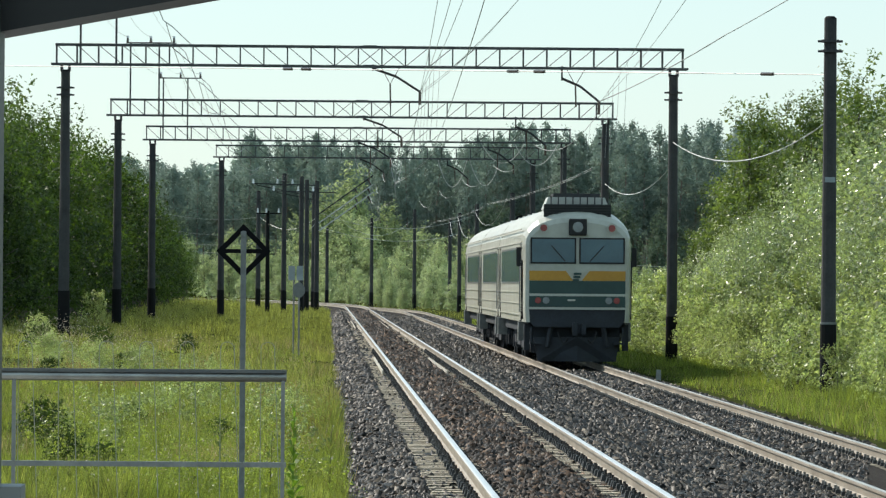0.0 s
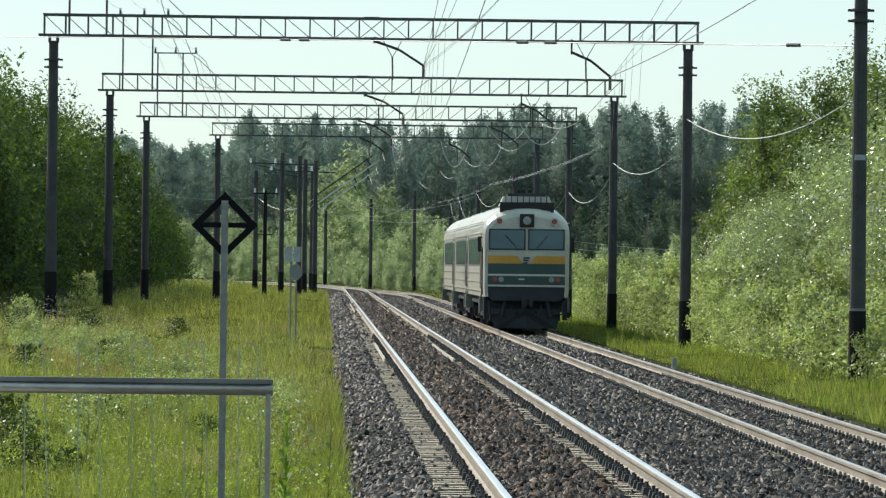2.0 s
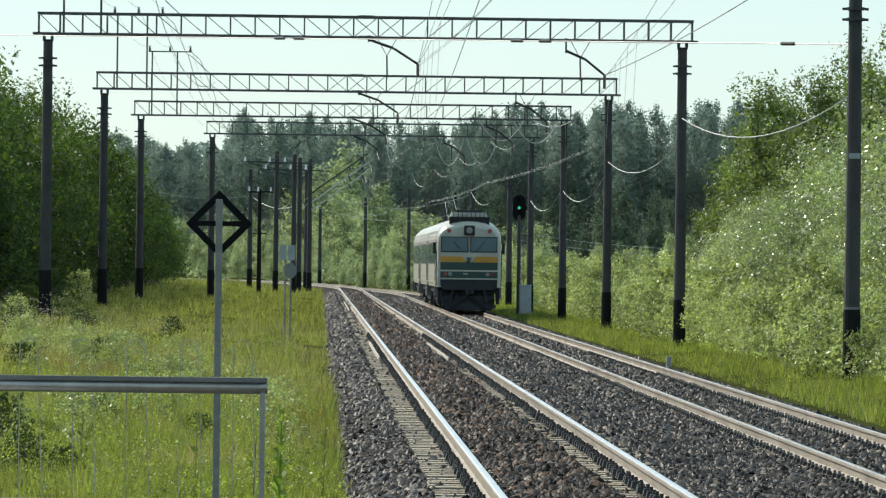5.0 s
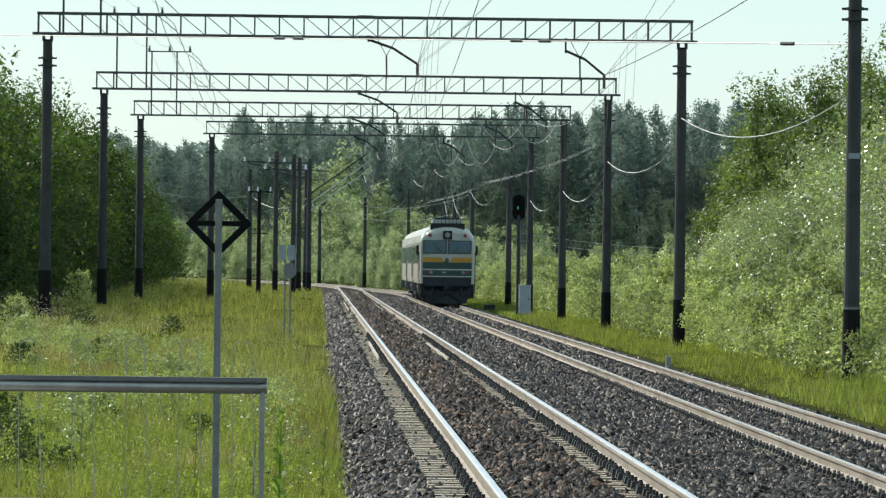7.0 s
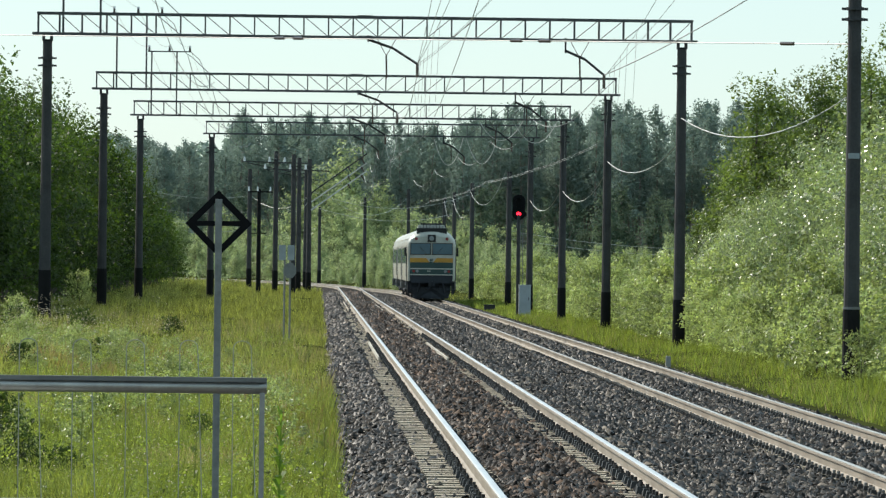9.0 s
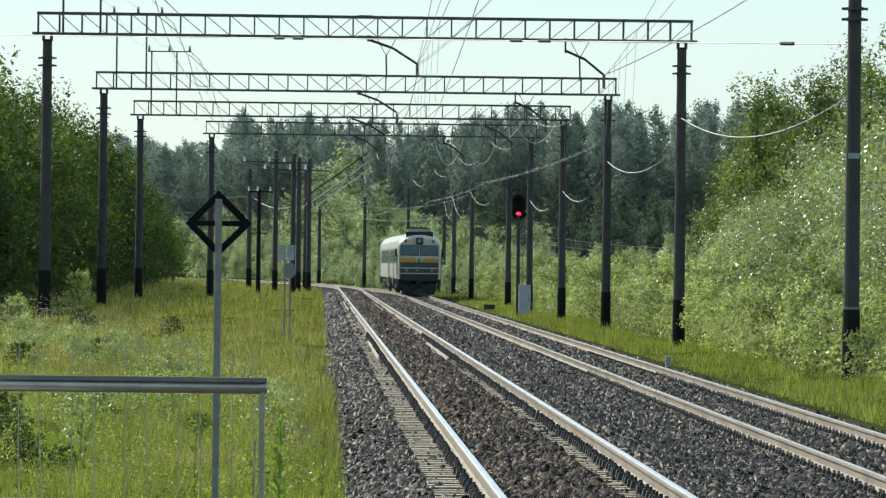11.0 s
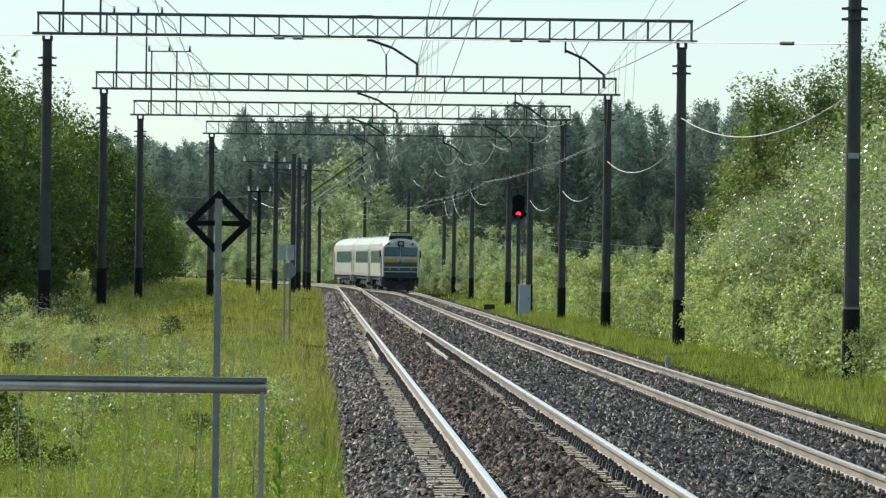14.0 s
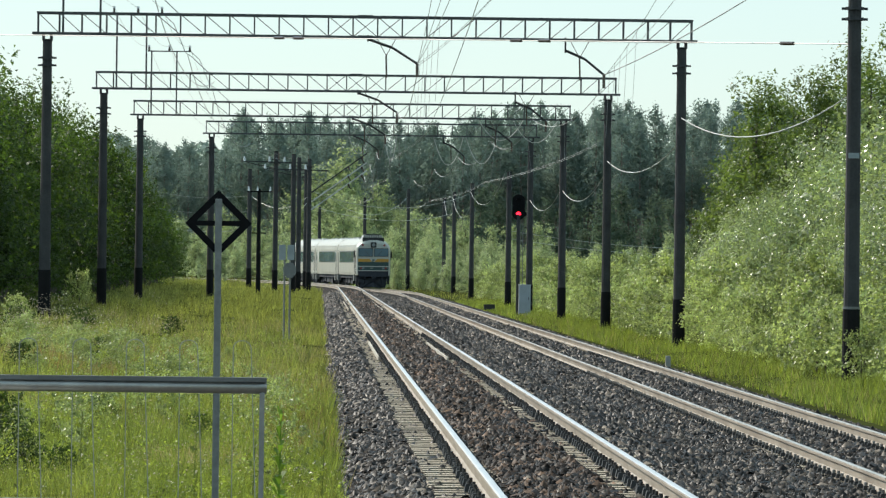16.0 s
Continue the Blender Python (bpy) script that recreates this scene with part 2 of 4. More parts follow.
def thing(name, label, category, m=None, group=""):
    ob = new(name)
    ob.empty_display_size = 0.2
    if m is not None:
        ob.matrix_world = m
    return tagged(ob, label, category, group)


def soup(name, verts, faces, material):
    """A mesh from arrays of corners and of faces with the same number of corners each."""
    me = bpy.data.meshes.new(name)
    k = faces.shape[1]
    me.vertices.add(len(verts))
    me.vertices.foreach_set("co", np.asarray(verts, np.float32).ravel())
    me.loops.add(faces.size)
    me.loops.foreach_set("vertex_index", faces.astype(np.int32).ravel())
    me.polygons.add(len(faces))
    me.polygons.foreach_set("loop_start", np.arange(0, faces.size, k, dtype=np.int32))
    me.update(calc_edges=True)
    me.materials.append(material)
    return me


# ---- the line: straight, then a wide curve to the left ----
S0, RADIUS = 425.0, 1120.0


def along(x, s, z=0.0):
    """The place x metres to the right of the line of sight along the track, s metres along it."""
    if s <= S0:
        return Vector((x, s, z))
    a = (s - S0) / RADIUS
    return Vector((-RADIUS + (RADIUS + x) * math.cos(a), S0 + (RADIUS + x) * math.sin(a), z))


def heading(s):
    return 0.0 if s <= S0 else math.degrees((s - S0) / RADIUS)


TRACKS = ((2.33, 0.0), (7.12, -0.4))      # centre of each track, top of its rails
LEFT_MAST, RIGHT_MAST = -9.1, 12.05


def lie(x):
    """Height of the ground across the line."""
    pts = ((-40, 0.5), (-14, 0.1), (-9, -0.05), (-3, -0.3), (0.3, -0.5), (9.7, -0.85), (13, -0.75), (18, -0.2), (60, 0.8))
    for (a, p), (b, q) in zip(pts, pts[1:]):
        if x <= b:
            return p + (q - p) * max(0, x - a) / (b - a)
    return pts[-1][1]


# ---- ground, ballast ----
def build_ground():
    xs = [-3000, -900, -300, -120, -60, -40, -25, -18, -14, -11, -9, -6, -3, -1, 0.3, 2, 5, 8, 9.7, 11, 13, 15, 18, 25, 40, 60, 120, 300, 900, 3000]
    ss = [-400, -100, 0] + list(range(20, 900, 12)) + [1000, 1300, 2000, 4500]
    verts, faces = [], []
    for s in ss:
        for x in xs:
            # past the curve the sheet runs on straight
            p = along(x, s) if s < 900 and abs(x) < 130 else Vector((x, s, 0))
            verts.append((p.x, p.y, lie(x) + 0.12 * noise.noise(Vector((x * 0.15, s * 0.1, 0))) * (abs(x - 5) > 6)))
    n = len(xs)
    faces = [(j * n + i, j * n + i + 1, (j + 1) * n + i + 1, (j + 1) * n + i) for j in range(len(ss) - 1) for i in range(n - 1)]
    me = bpy.data.meshes.new("ground")
    me.from_pydata(verts, [], faces)
    me.materials.append(M_GROUND)
    me.shade_smooth()
    tagged(new("ground", me), "grassy meadow soil beside the railway", "ground", kind="structure")


BED = ((0.15, -0.56), (0.9, -0.21), (1.0, -0.19), (1.08, -0.225), (1.7, -0.225), (1.84, -0.17), (2.7, -0.17), (2.8, -0.225), (3.18, -0.225), (3.26, -0.19), (3.8, -0.22),
       (4.6, -0.5), (5.6, -0.58), (6.05, -0.58), (6.15, -0.63), (6.35, -0.63), (6.5, -0.575), (7.6, -0.575), (7.75, -0.63), (7.95, -0.63), (8.1, -0.58), (8.6, -0.6), (9.75, -0.95))


def bed_height(x):
    for (a, p), (b, q) in zip(BED, BED[1:]):
        if x <= b:
            return p + (q - p) * max(0, x - a) / (b - a)
    return BED[-1][1]


def build_ballast():
    xs = [0.15 + 0.1 * i for i in range(97)]
    ss = [-70, -50, -30, -10] + [10 + 2.0 * i for i in range(55)] + [120 + 8 * i for i in range(88)]
    verts = []
    for s in ss:
        for x in xs:
            z = bed_height(x) + 0.04 * noise.noise(Vector((x * 2.1, s * 1.3, 3)))
            verts.append(along(x, s, z))
    n = len(xs)
    faces = [(j * n + i, j * n + i + 1, (j + 1) * n + i + 1, (j + 1) * n + i) for j in range(len(ss) - 1) for i in range(n - 1)]
    me = bpy.data.meshes.new("ballast_bed")
    me.from_pydata(verts, [], faces)
    me.materials.append(M_BALLAST)
    me.shade_smooth()
    tagged(new("ballast_bed", me), "bed of dark grey crushed stone under both tracks", "ballast", kind="structure")
    # loose stones on the bed, those of the first track browned by brake dust
    rng = np.random.default_rng(3)
    base = np.array([(1, 0, 0), (-1, 0, 0), (0, 1, 0), (0, -1, 0), (0, 0, 1), (0, 0, -1)], float)
    tri = np.array([(0, 2, 4), (2, 1, 4), (1, 3, 4), (3, 0, 4)])
    for label, material, x0, x1, count in (("loose grey crushed stones beside and between the tracks", M_STONE, 0.2, 9.7, 125000),
                                           ("brown dusted crushed stones between the rails", M_RUSTSTONE, 1.7, 2.95, 26000)):
        s = 40 + 360 * rng.random(count) ** 2.6
        x = x0 + (x1 - x0) * rng.random(count)
        brown = (x > 1.7) & (x < 2.95)
        keep = (x < 0.105 * s + 0.4) & ((material is M_RUSTSTONE) | ~brown | (rng.random(count) < 0.2))
        keep &= ~(((x > 1.06) & (x < 1.78)) | ((x > 2.74) & (x < 3.24))) | (rng.random(count) < 0.35)
        keep &= np.abs(np.abs(x - TRACKS[1][0]) - 0.80) > 0.15
        s, x = s[keep], x[keep]
        r = (0.012 + 0.026 * rng.random(len(s)) ** 1.7) * (0.8 + s / 170)
        z = np.array([bed_height(q) for q in x]) + 0.012
        pts = base[None] * (0.6 + 0.8 * rng.random((len(s), 6, 3))) + 0.3 * rng.standard_normal((len(s), 6, 3))
        pts *= r[:, None, None] * np.array([1.25, 1.25, 0.95])
        pts += np.stack([x, s, z], 1)[:, None]
        faces = (np.arange(len(s)) * 6)[:, None, None] + tri[None]
        tagged(new("ballast_stones", soup("ballast_stones", pts.reshape(-1, 3), faces.reshape(-1, 3), material)), label, "ballast", kind="stuff")


# ---- tracks ----
def rail_profile():
    """Right half and left half of a flat-bottom rail, top at zero."""
    half = [(0.0, 0.0), (0.028, -0.001), (0.036, -0.008), (0.036, -0.036), (0.012, -0.05), (0.009, -0.13), (0.03, -0.15), (0.075, -0.165), (0.075, -0.18)]
    return half + [(-x, z) for x, z in reversed(half[1:])]


def build_tracks():
    prof = rail_profile()
    stations = [-70 + 12 * i for i in range(39)] + [398 + 8 * i for i in range(48)]
    n = len(prof)
    sleeper = Shape().box((0, 0, -0.09), (2.7, 0.25, 0.17), top=0.93).mesh("sleeper", M_SLEEPER)
    clip = Shape().box((0, 0, 0.035), (0.1, 0.16, 0.07), top=0.7).rod((0, 0, 0.06), (0, 0, 0.11), 0.018, 6).mesh("rail_clip", M_CLIP)
    small = Shape().box((0, 0, 0.02), (0.07, 0.12, 0.05), top=0.8).mesh("rail_clip", M_CLIP)
    nut = Shape().rod((0, 0, 0.04), (0, 0, 0.085), 0.02, 6).mesh("nut", M_GALV)
    for k, (c, top) in enumerate(TRACKS):
        track = thing("railway_track", ("railway track with shiny rails on concrete sleepers", "railway track with brownish rails, lying lower, train on it")[k],
                      "track", group="railway tracks")
        for side in (-1, 1):
            for name, a, b, m in (("rail", 0, n, M_RAIL), ("rail_head", 0, 0, (M_HEAD, M_HEAD2)[k])):
                sh = Shape()
                ring = prof if name == "rail" else [(-0.034, 0.0), (0.034, 0.0), (0.034, 0.003), (0.02, 0.006), (-0.02, 0.006), (-0.034, 0.003)]
                sh.loft([[along(c + side * 0.797 + px, s, top + pz) for px, pz in ring] for s in stations])
                part(name, sh, m, track, "bright worn running surface" if name != "rail" else "")
        rest = Shape()
        for i in range(620):
            s = 40 + 0.545 * i
            if i < 220:
                ob = part("sleeper", sleeper, None, track)
                ob.location = (c + random.uniform(-0.015, 0.015), s, top - 0.19 + random.uniform(-0.006, 0.006))
                for off in (-0.9, -0.69, 0.69, 0.9):
                    q = part("rail_clip", (clip, small)[k], None, ob)
                    q.location = (off, 0, 0)
                    if k and off < 0.7 and i < 160:
                        q = part("nut", nut, None, ob)
                        q.location = (off, 0, 0)
            else:
                rest.box(along(c, s, top - 0.28), (2.7, 0.25, 0.17), top=0.93)
        if k == 0:
            for off in (-1.03, 0.45):
                for s0, s1 in ((118, 141), (238, 285)):
                    part("guard_bar", Shape().box((c + off, (s0 + s1) / 2, top - 0.13), (0.03, s1 - s0, 0.08)), M_GUARD, track, "pale guard bar along the rail")
        tagged(part("sleeper_row", rest, M_SLEEPER, track), kind="stuff")


# ---- overhead line ----
def mast_parts(m, height, name="line_mast", label="dark concrete catenary mast with a tarred foot", group="catenary masts", foot=1.6):
    root = thing(name, label, "mast", m, group)
    ring = lambda r, z: [(r * math.cos(math.tau * i / 12), r * math.sin(math.tau * i / 12), z) for i in range(12)]
    part("shaft", Shape().loft([ring(0.19, foot), ring(0.155, height)]), M_MAST, root, smooth=False)
    part("foot", Shape().loft([ring(0.215, -0.8), ring(0.205, foot)]), M_MASTFOOT, root, "black tarred foot")
    part("cap", Shape().loft([ring(0.16, height), ring(0.1, height + 0.06)]), M_MASTFOOT, root)
    for z in (height - 0.6, height - 0.85):
        part("collar", Shape().loft([ring(0.22, z), ring(0.22, z + 0.07)]), M_DARKSTEEL, root, "steel clamp collar")
        for dx in (-0.26, 0.26):
            part("clamp_bolt", Shape().box((dx, 0, z + 0.03), (0.1, 0.05, 0.06)), M_DARKSTEEL, root)
    return root


def build_gantry(s, x0, x1, bottom, height=0.68, panels=25, poles=True, arms=()):
    """A lattice beam on two masts across the line."""
    m = Matrix.Translation(along(0, s)) @ pose(0, 0, 0, 0, 0, heading(s))
    root = thing("catenary_gantry", "grey steel lattice beam across the tracks on masts", "gantry", m, "catenary gantries")
    lo, hi, d = bottom, bottom + height, 0.28
    ext = 0.35
    for y in (-d, d):
        part("bottom_chord", Shape().bar((x0 - ext - 0.15, y, lo), (x1 + ext + 0.15, y, lo), 0.075, 0.075), M_STEEL, root)
        part("top_chord", Shape().bar((x0 - ext, y, hi), (x1 + ext, y, hi), 0.075, 0.075), M_STEEL, root)
    xs = [x0 - ext + 0.04, x0 + 0.75 - ext, x0 + 1.5 - ext]
    step = (x1 - x0 - 3.0 + 2 * ext) / panels
    xs += [xs[-1] + step * (i + 1) for i in range(panels)] + [x1 + ext - 0.75, x1 + ext - 0.04]
    mid = (x0 + x1) / 2
    for y in (-d,):
        for i, x in enumerate(xs):
            part("upright", Shape().bar((x, y, lo), (x, y, hi), 0.05, 0.05), M_STEEL, root)
            if i + 1 < len(xs):
                w = xs[i + 1]
                a, b = ((x, y, hi), (w, y, lo)) if (x + w) / 2 < mid else ((x, y, lo), (w, y, hi))
                part("diagonal", Shape().rod(a, b, 0.014, 5), M_STEEL, root)
                if abs((x + w) / 2 - mid) < 1.2:
                    part("diagonal", Shape().rod((a[0], y, b[2]), (b[0], y, a[2]), 0.014, 5), M_STEEL, root)
    for i, x in enumerate(xs):
        for a, q in (((x, d, lo), (x, d, hi)), ((x, -d, hi), (x, d, hi)), ((x, -d, lo), (x, d, lo))):
            part("strut", Shape().bar(a, q, 0.03, 0.03), M_STEEL, root)
    for z in (hi, lo):
        part("splice_plate", Shape().box((mid, -d - 0.03, z), (0.5, 0.02, 0.11)), M_STEEL, root)
    for x, z in ((x0, lo), (x1, lo)):
        for dx in (-0.13, 0.13):
            part("bearing", Shape().box((x + dx, 0, lo - 0.14), (0.09, 0.3, 0.22)), M_DARKSTEEL, root)
    if poles:
        for x in (x0 + 0.53, x0 + 1.77):
            part("post", Shape().bar((x, -d - 0.06, lo - 0.05), (x, -d - 0.06, hi + 2.45), 0.07, 0.07), M_STEEL, root)
        part("crossarm", Shape().bar((x0 + 0.35, -d - 0.06, hi + 2.45), (x0 + 2.45, -d - 0.06, hi + 2.45), 0.06, 0.06), M_STEEL, root)
        for x in (x0 + 0.4, x0 + 1.4, x0 + 2.4):
            ins = part("insulator", Shape().rod((x, -d - 0.06, hi + 2.45), (x, -d - 0.06, hi + 2.67), 0.06, 8, 0.04), M_INSUL, root)
            part("cap", Shape().rod((x, -d - 0.06, hi + 2.67), (x, -d - 0.06, hi + 2.75), 0.065, 8, 0.05), M_GLASSINS, ins)
    for x, reach, drop in arms:
        arm = part("cantilever_arm", Shape().rod((x, 0, lo - drop), (x + reach * 0.5, 0, lo - drop - 0.28), 0.05, 6)
                   .rod((x + reach * 0.5, 0, lo - drop - 0.28), (x + reach, 0, lo - drop - 0.8), 0.045, 6), M_DARKSTEEL, root, "dark bent bracket arm")
        part("insulator", Shape().rod((x + reach, 0, lo - drop - 0.8), (x + reach, 0, lo - drop - 1.25), 0.05, 8), M_INSUL, arm)
        part("bracket", Shape().box((x, 0, lo - drop / 2), (0.06, 0.06, drop + 0.16)), M_DARKSTEEL, arm)
        for hx in (x + reach * 0.38, ):
            vee = Shape().rod((hx - 0.0, -0.05, lo - 1.35), (hx - 0.02, -0.05, lo - 0.6), 0.03, 5)
            vee.rod((hx - 0.02, -0.05, lo - 0.6), (hx - 0.35, -0.05, lo), 0.012, 4).rod((hx - 0.02, -0.05, lo - 0.6), (hx + 0.32, -0.05, lo), 0.012, 4)
            part("vee_hanger", vee, M_INSUL, arm)
    return root


GANTRIES = ((184.0, -9.15, 12.05, 9.45), (231.0, -9.1, 12.05, 9.1), (272.0, -8.9, 12.0, 9.1), (314.0, -6.2, 12.0, 9.2))


def build_overhead():
    for i, (s, x0, x1, b) in enumerate(GANTRIES):
        arms = ((1.55, 1.65, 0.06), (8.15, 1.3, 0.35)) if i < 3 else ((1.9, 1.4, 0.06), (7.0, 1.2, 0.35))
        build_gantry(s, x0, x1, b, panels=23 if i < 3 else 19, poles=i < 3, arms=arms)
        for x in (x0, x1):
            g = lie(x)
            mast_parts(Matrix.Translation(along(x, s, g)), b - 0.25 - g)
    # the taller mast nearest on the right and the single masts of the curve
    tall = mast_parts(Matrix.Translation((12.6, 130, lie(12.6))), 9.4, label="tall dark concrete mast standing among bushes", foot=1.75)
    part("band", Shape().rod((0, 0, 1.72), (0, 0, 1.78), 0.212, 12), M_GALV, tall, "pale painted band")
    part("number_plate", Shape().box((0, -0.185, 5.35), (0.26, 0.02, 0.13)), M_WHITEBOARD, tall, "small faded plate")
    for x, y, h in ((12.1, 352, 8.6), (11.9, 430, 9), (11.9, 487, 9), (12.0, 530, 9), (8.7, 540, 10.0), (4.6, 560, 9.2), (0.0, 580, 8.2),
                    (-5.4, 424, 9.2), (-3.2, 400, 10.2), (-1.55, 408, 10), (-1.9, 396, 10), (-1.1, 440, 10)):
        mast_parts(Matrix.Translation((x, y, lie(x))), h)
    near = mast_parts(Matrix.Translation((-0.8, 415, lie(-0.8))), 10.1, label="dark concrete mast with slanting pale bracket arms")
    for z, dy, m in ((6.9, -0.1, M_PALEWIRE), (6.3, -0.25, M_PALEWIRE), (7.6, 0.1, M_DARKSTEEL)):
        arm = part("bracket_arm", Shape().rod((0.15, dy, z), (4.3, dy, z + 3.0), 0.06, 6), m, near, "slanting bracket arm")
        part("insulator", Shape().rod((3.9, dy, z + 2.7), (4.15, dy, z + 2.2), 0.09, 8, 0.03), M_INSUL, arm)
        part("insulator", Shape().rod((2.9, dy, z + 2.0), (3.1, dy, z + 1.6), 0.08, 8, 0.03), M_INSUL, arm)
    for x, y, z in ((-3.3, 400, 9.0), (-1.75, 396, 8.4)):
        cross = thing("crossarm_set", "dark steel crossarm with white insulators fixed between masts", "crossarm", Matrix.Translation((x, y, z)), "crossarms")
        part("crossarm", Shape().bar((-2.3, -0.17, 0.2), (2.4, -0.17, 0.1), 0.08, 0.08), M_DARKSTEEL, cross)
        part("brace", Shape().bar((-2.0, -0.17, 0.1), (1.6, -0.17, -0.6), 0.06, 0.06), M_DARKSTEEL, cross)
        for dx in (-2.2, -0.4, 0.7):
            part("insulator", Shape().rod((dx, -0.17, 0.2), (dx, -0.17, 0.55), 0.1, 8, 0.05), M_GLASSINS, cross)
    pole = thing("wooden_pole", "dark weathered wooden pole with a short crossarm", "pole", Matrix.Translation((-4.1, 372, lie(-4.1))))
    part("shaft", Shape().rod((0, 0, -0.5), (0, 0, 7.1), 0.17, 10, 0.11), M_MASTFOOT, pole)
    part("crossarm", Shape().bar((-0.8, -0.12, 6.9), (0.9, -0.12, 6.9), 0.07, 0.09), M_MASTFOOT, pole)
    part("stay_arm", Shape().bar((-0.5, -0.12, 4.1), (0.5, -0.12, 4.1), 0.06, 0.07), M_MASTFOOT, pole)
    for dx in (-0.7, -0.1, 0.75):
        part("insulator", Shape().rod((dx, -0.12, 6.95), (dx, -0.12, 7.25), 0.07, 8, 0.04), M_GLASSINS, pole)


def sag(a, b, drop, n=12):
    a, b = Vector(a), Vector(b)
    return [a.lerp(b, i / n) - Vector((0, 0, drop * 4 * (i / n) * (1 - i / n))) for i in range(n + 1)]


def wire(name, label, pts, r, m):
    tagged(new(name, Shape().line(pts, r, 4).mesh(name, m)), label, "wire", "overhead wires")


def build_wires():
    stops = [184.0, 231.0, 272.0, 314.0, 355.0, 400.0]
    for c, zig, z in ((3.2, 0.3, 8.25), (9.5, -0.25, 8.0)):
        for drop, sagging, r, name in ((0.0, 0.75, 0.013, "messenger_wire"), (2.0, 0.06, 0.009, "contact_wire"), (2.06, 0.06, 0.008, "contact_wire")):
            for k, (a, b) in enumerate(zip(stops, stops[1:])):
                dx = 0.0 if c < 5 else -0.0125 * max(0, b - 184) * 1.0
                da = 0.0 if c < 5 else -0.0125 * max(0, a - 184) * 1.0
                o = zig * (-1) ** k * (drop > 0)
                wire(name, "thin grey overhead line along the track", sag((c + da + o, a, z - drop), (c + dx - o, b, z - drop), sagging), r, M_WIRE)
                if drop == 0.0:
                    for f in (0.12, 0.3, 0.5, 0.7, 0.88):
                        top = Vector((c + da, a, z)).lerp(Vector((c + dx, b, z)), f) - Vector((0, 0, sagging * 4 * f * (1 - f)))
                        wire("dropper_wire", "thin hanger between two overhead lines", [top, (top.x + zig * (1 - 2 * f) * (-1) ** k, top.y, z - 2.0 - 0.06)], 0.005, M_WIRE)
    for p, q in (((3.2, 184, 8.58), (3.35, 100, 9.5)), ((3.2, 184, 8.58), (5.3, 105, 9.5)), ((3.2, 184, 8.5), (5.15, 105, 9.35)), ((3.2, 184, 8.58), (2.9, 100, 9.5)), ((3.5, 184, 6.25), (2.2, 55, 6.6)), ((9.5, 184, 8.3), (7.4, 100, 9.4)), ((9.5, 184, 8.3), (8.3, 100, 9.5)), ((3.2, 184, 8.58), (2.5, 105, 9.6))):
        wire("messenger_wire", "thin grey overhead line along the track", sag(p, q, 0.35), 0.008, M_WIRE)
    for p, q, hang in (((3.2, 184, 8.58), (3.35, 100, 9.5), 2.2), ((9.5, 184, 8.3), (7.4, 100, 9.4), 2.2)):
        for f in (0.06, 0.13, 0.2, 0.28, 0.38):
            top = Vector(p).lerp(Vector(q), f) - Vector((0, 0, 0.35 * 4 * f * (1 - f)))
            wire("dropper_wire", "thin hanger between two overhead lines", [top, top - Vector((0.1, 0, hang))], 0.005, M_WIRE)
    # anchored line that swings out to the right mast, with its hangers
    wire("anchor_wire", "grey wire leading out to the side mast", sag((9.45, 184, 8.3), (9.95, 130, 8.2), 0.1), 0.016, M_WIRE)
    wire("anchor_wire", "grey wire leading out to the side mast", sag((9.95, 130, 8.2), (10.4, 75, 8.5), 0.1), 0.012, M_WIRE)
    # wires on the crossarms above the left masts
    marks = [(130.0, -9.1, 12.3)] + [(s, x0, b + 0.68 + 2.72) for s, x0, x1, b in GANTRIES[:3]] + [(330.0, -8.5, 11.0), (400.0, -4.5, 9.4)]
    for off in (0.4, 1.4, 2.4):
        for (s0, xa, za), (s1, xb, zb) in zip(marks, marks[1:]):
            wire("feeder_wire", "thin feeder wire strung above the masts", sag((xa + off, s0, za), (xb + off, s1, zb), 0.5), 0.007, M_WIRE)
    # jumper that drops from the crossarm to the beam
    for s, x0, x1, b in GANTRIES[:3]:
        h = b + 0.68 + 2.45
        wire("jumper_wire", "loose jumper wire hanging from a crossarm", [(x0 + 2.45, s - 0.4, h), (x0 + 2.9, s - 0.4, h - 0.4), (x0 + 3.4, s - 0.4, h - 1.6), (x0 + 3.7, s - 0.4, h - 1.8),
                                     (x0 + 4.4, s - 0.3, h - 2.45)], 0.016, M_WIRE)
        wire("jumper_wire", "loose jumper wire hanging from a crossarm", sag((x0 + 3.5, s - 0.4, h - 1.7), (x0 + 5.2, s + 20, b - 0.9), 1.2), 0.014, M_WIRE)
    # cross-span wire with its insulators
    a, b = Vector((-14.0, 186, 9.45)), Vector((12.5, 130.5, 7.25))
    wire("span_wire", "thin cross-span wire between mast tops", [a, b], 0.012, M_WIRE)
    for f in (0.482, 0.503, 0.723, 0.749, 0.9535):
        p = a.lerp(b, f)
        tagged(new("rod_insulator", Shape().rod(p - (b - a).normalized() * 0.3, p + (b - a).normalized() * 0.3, 0.045, 8).mesh("rod_insulator", M_INSUL)),
               "dark rod insulator strung in a wire", "insulator", "rod insulators")
    # pale slack cables between the right masts
    for p, q, d in (((12.05, 184, 6.9), (12.6, 130, 6.1), 0.85), ((12.05, 231, 6.3), (12.05, 184, 6.15), 0.75), ((12.0, 272, 5.6), (12.05, 231, 6.0), 0.9), ((12.0, 314, 5.6), (12.0, 272, 5.9), 0.9)):
        wire("slack_cable", "pale slack cable hanging between two masts", sag(p, q, d), 0.018, M_PALEWIRE)
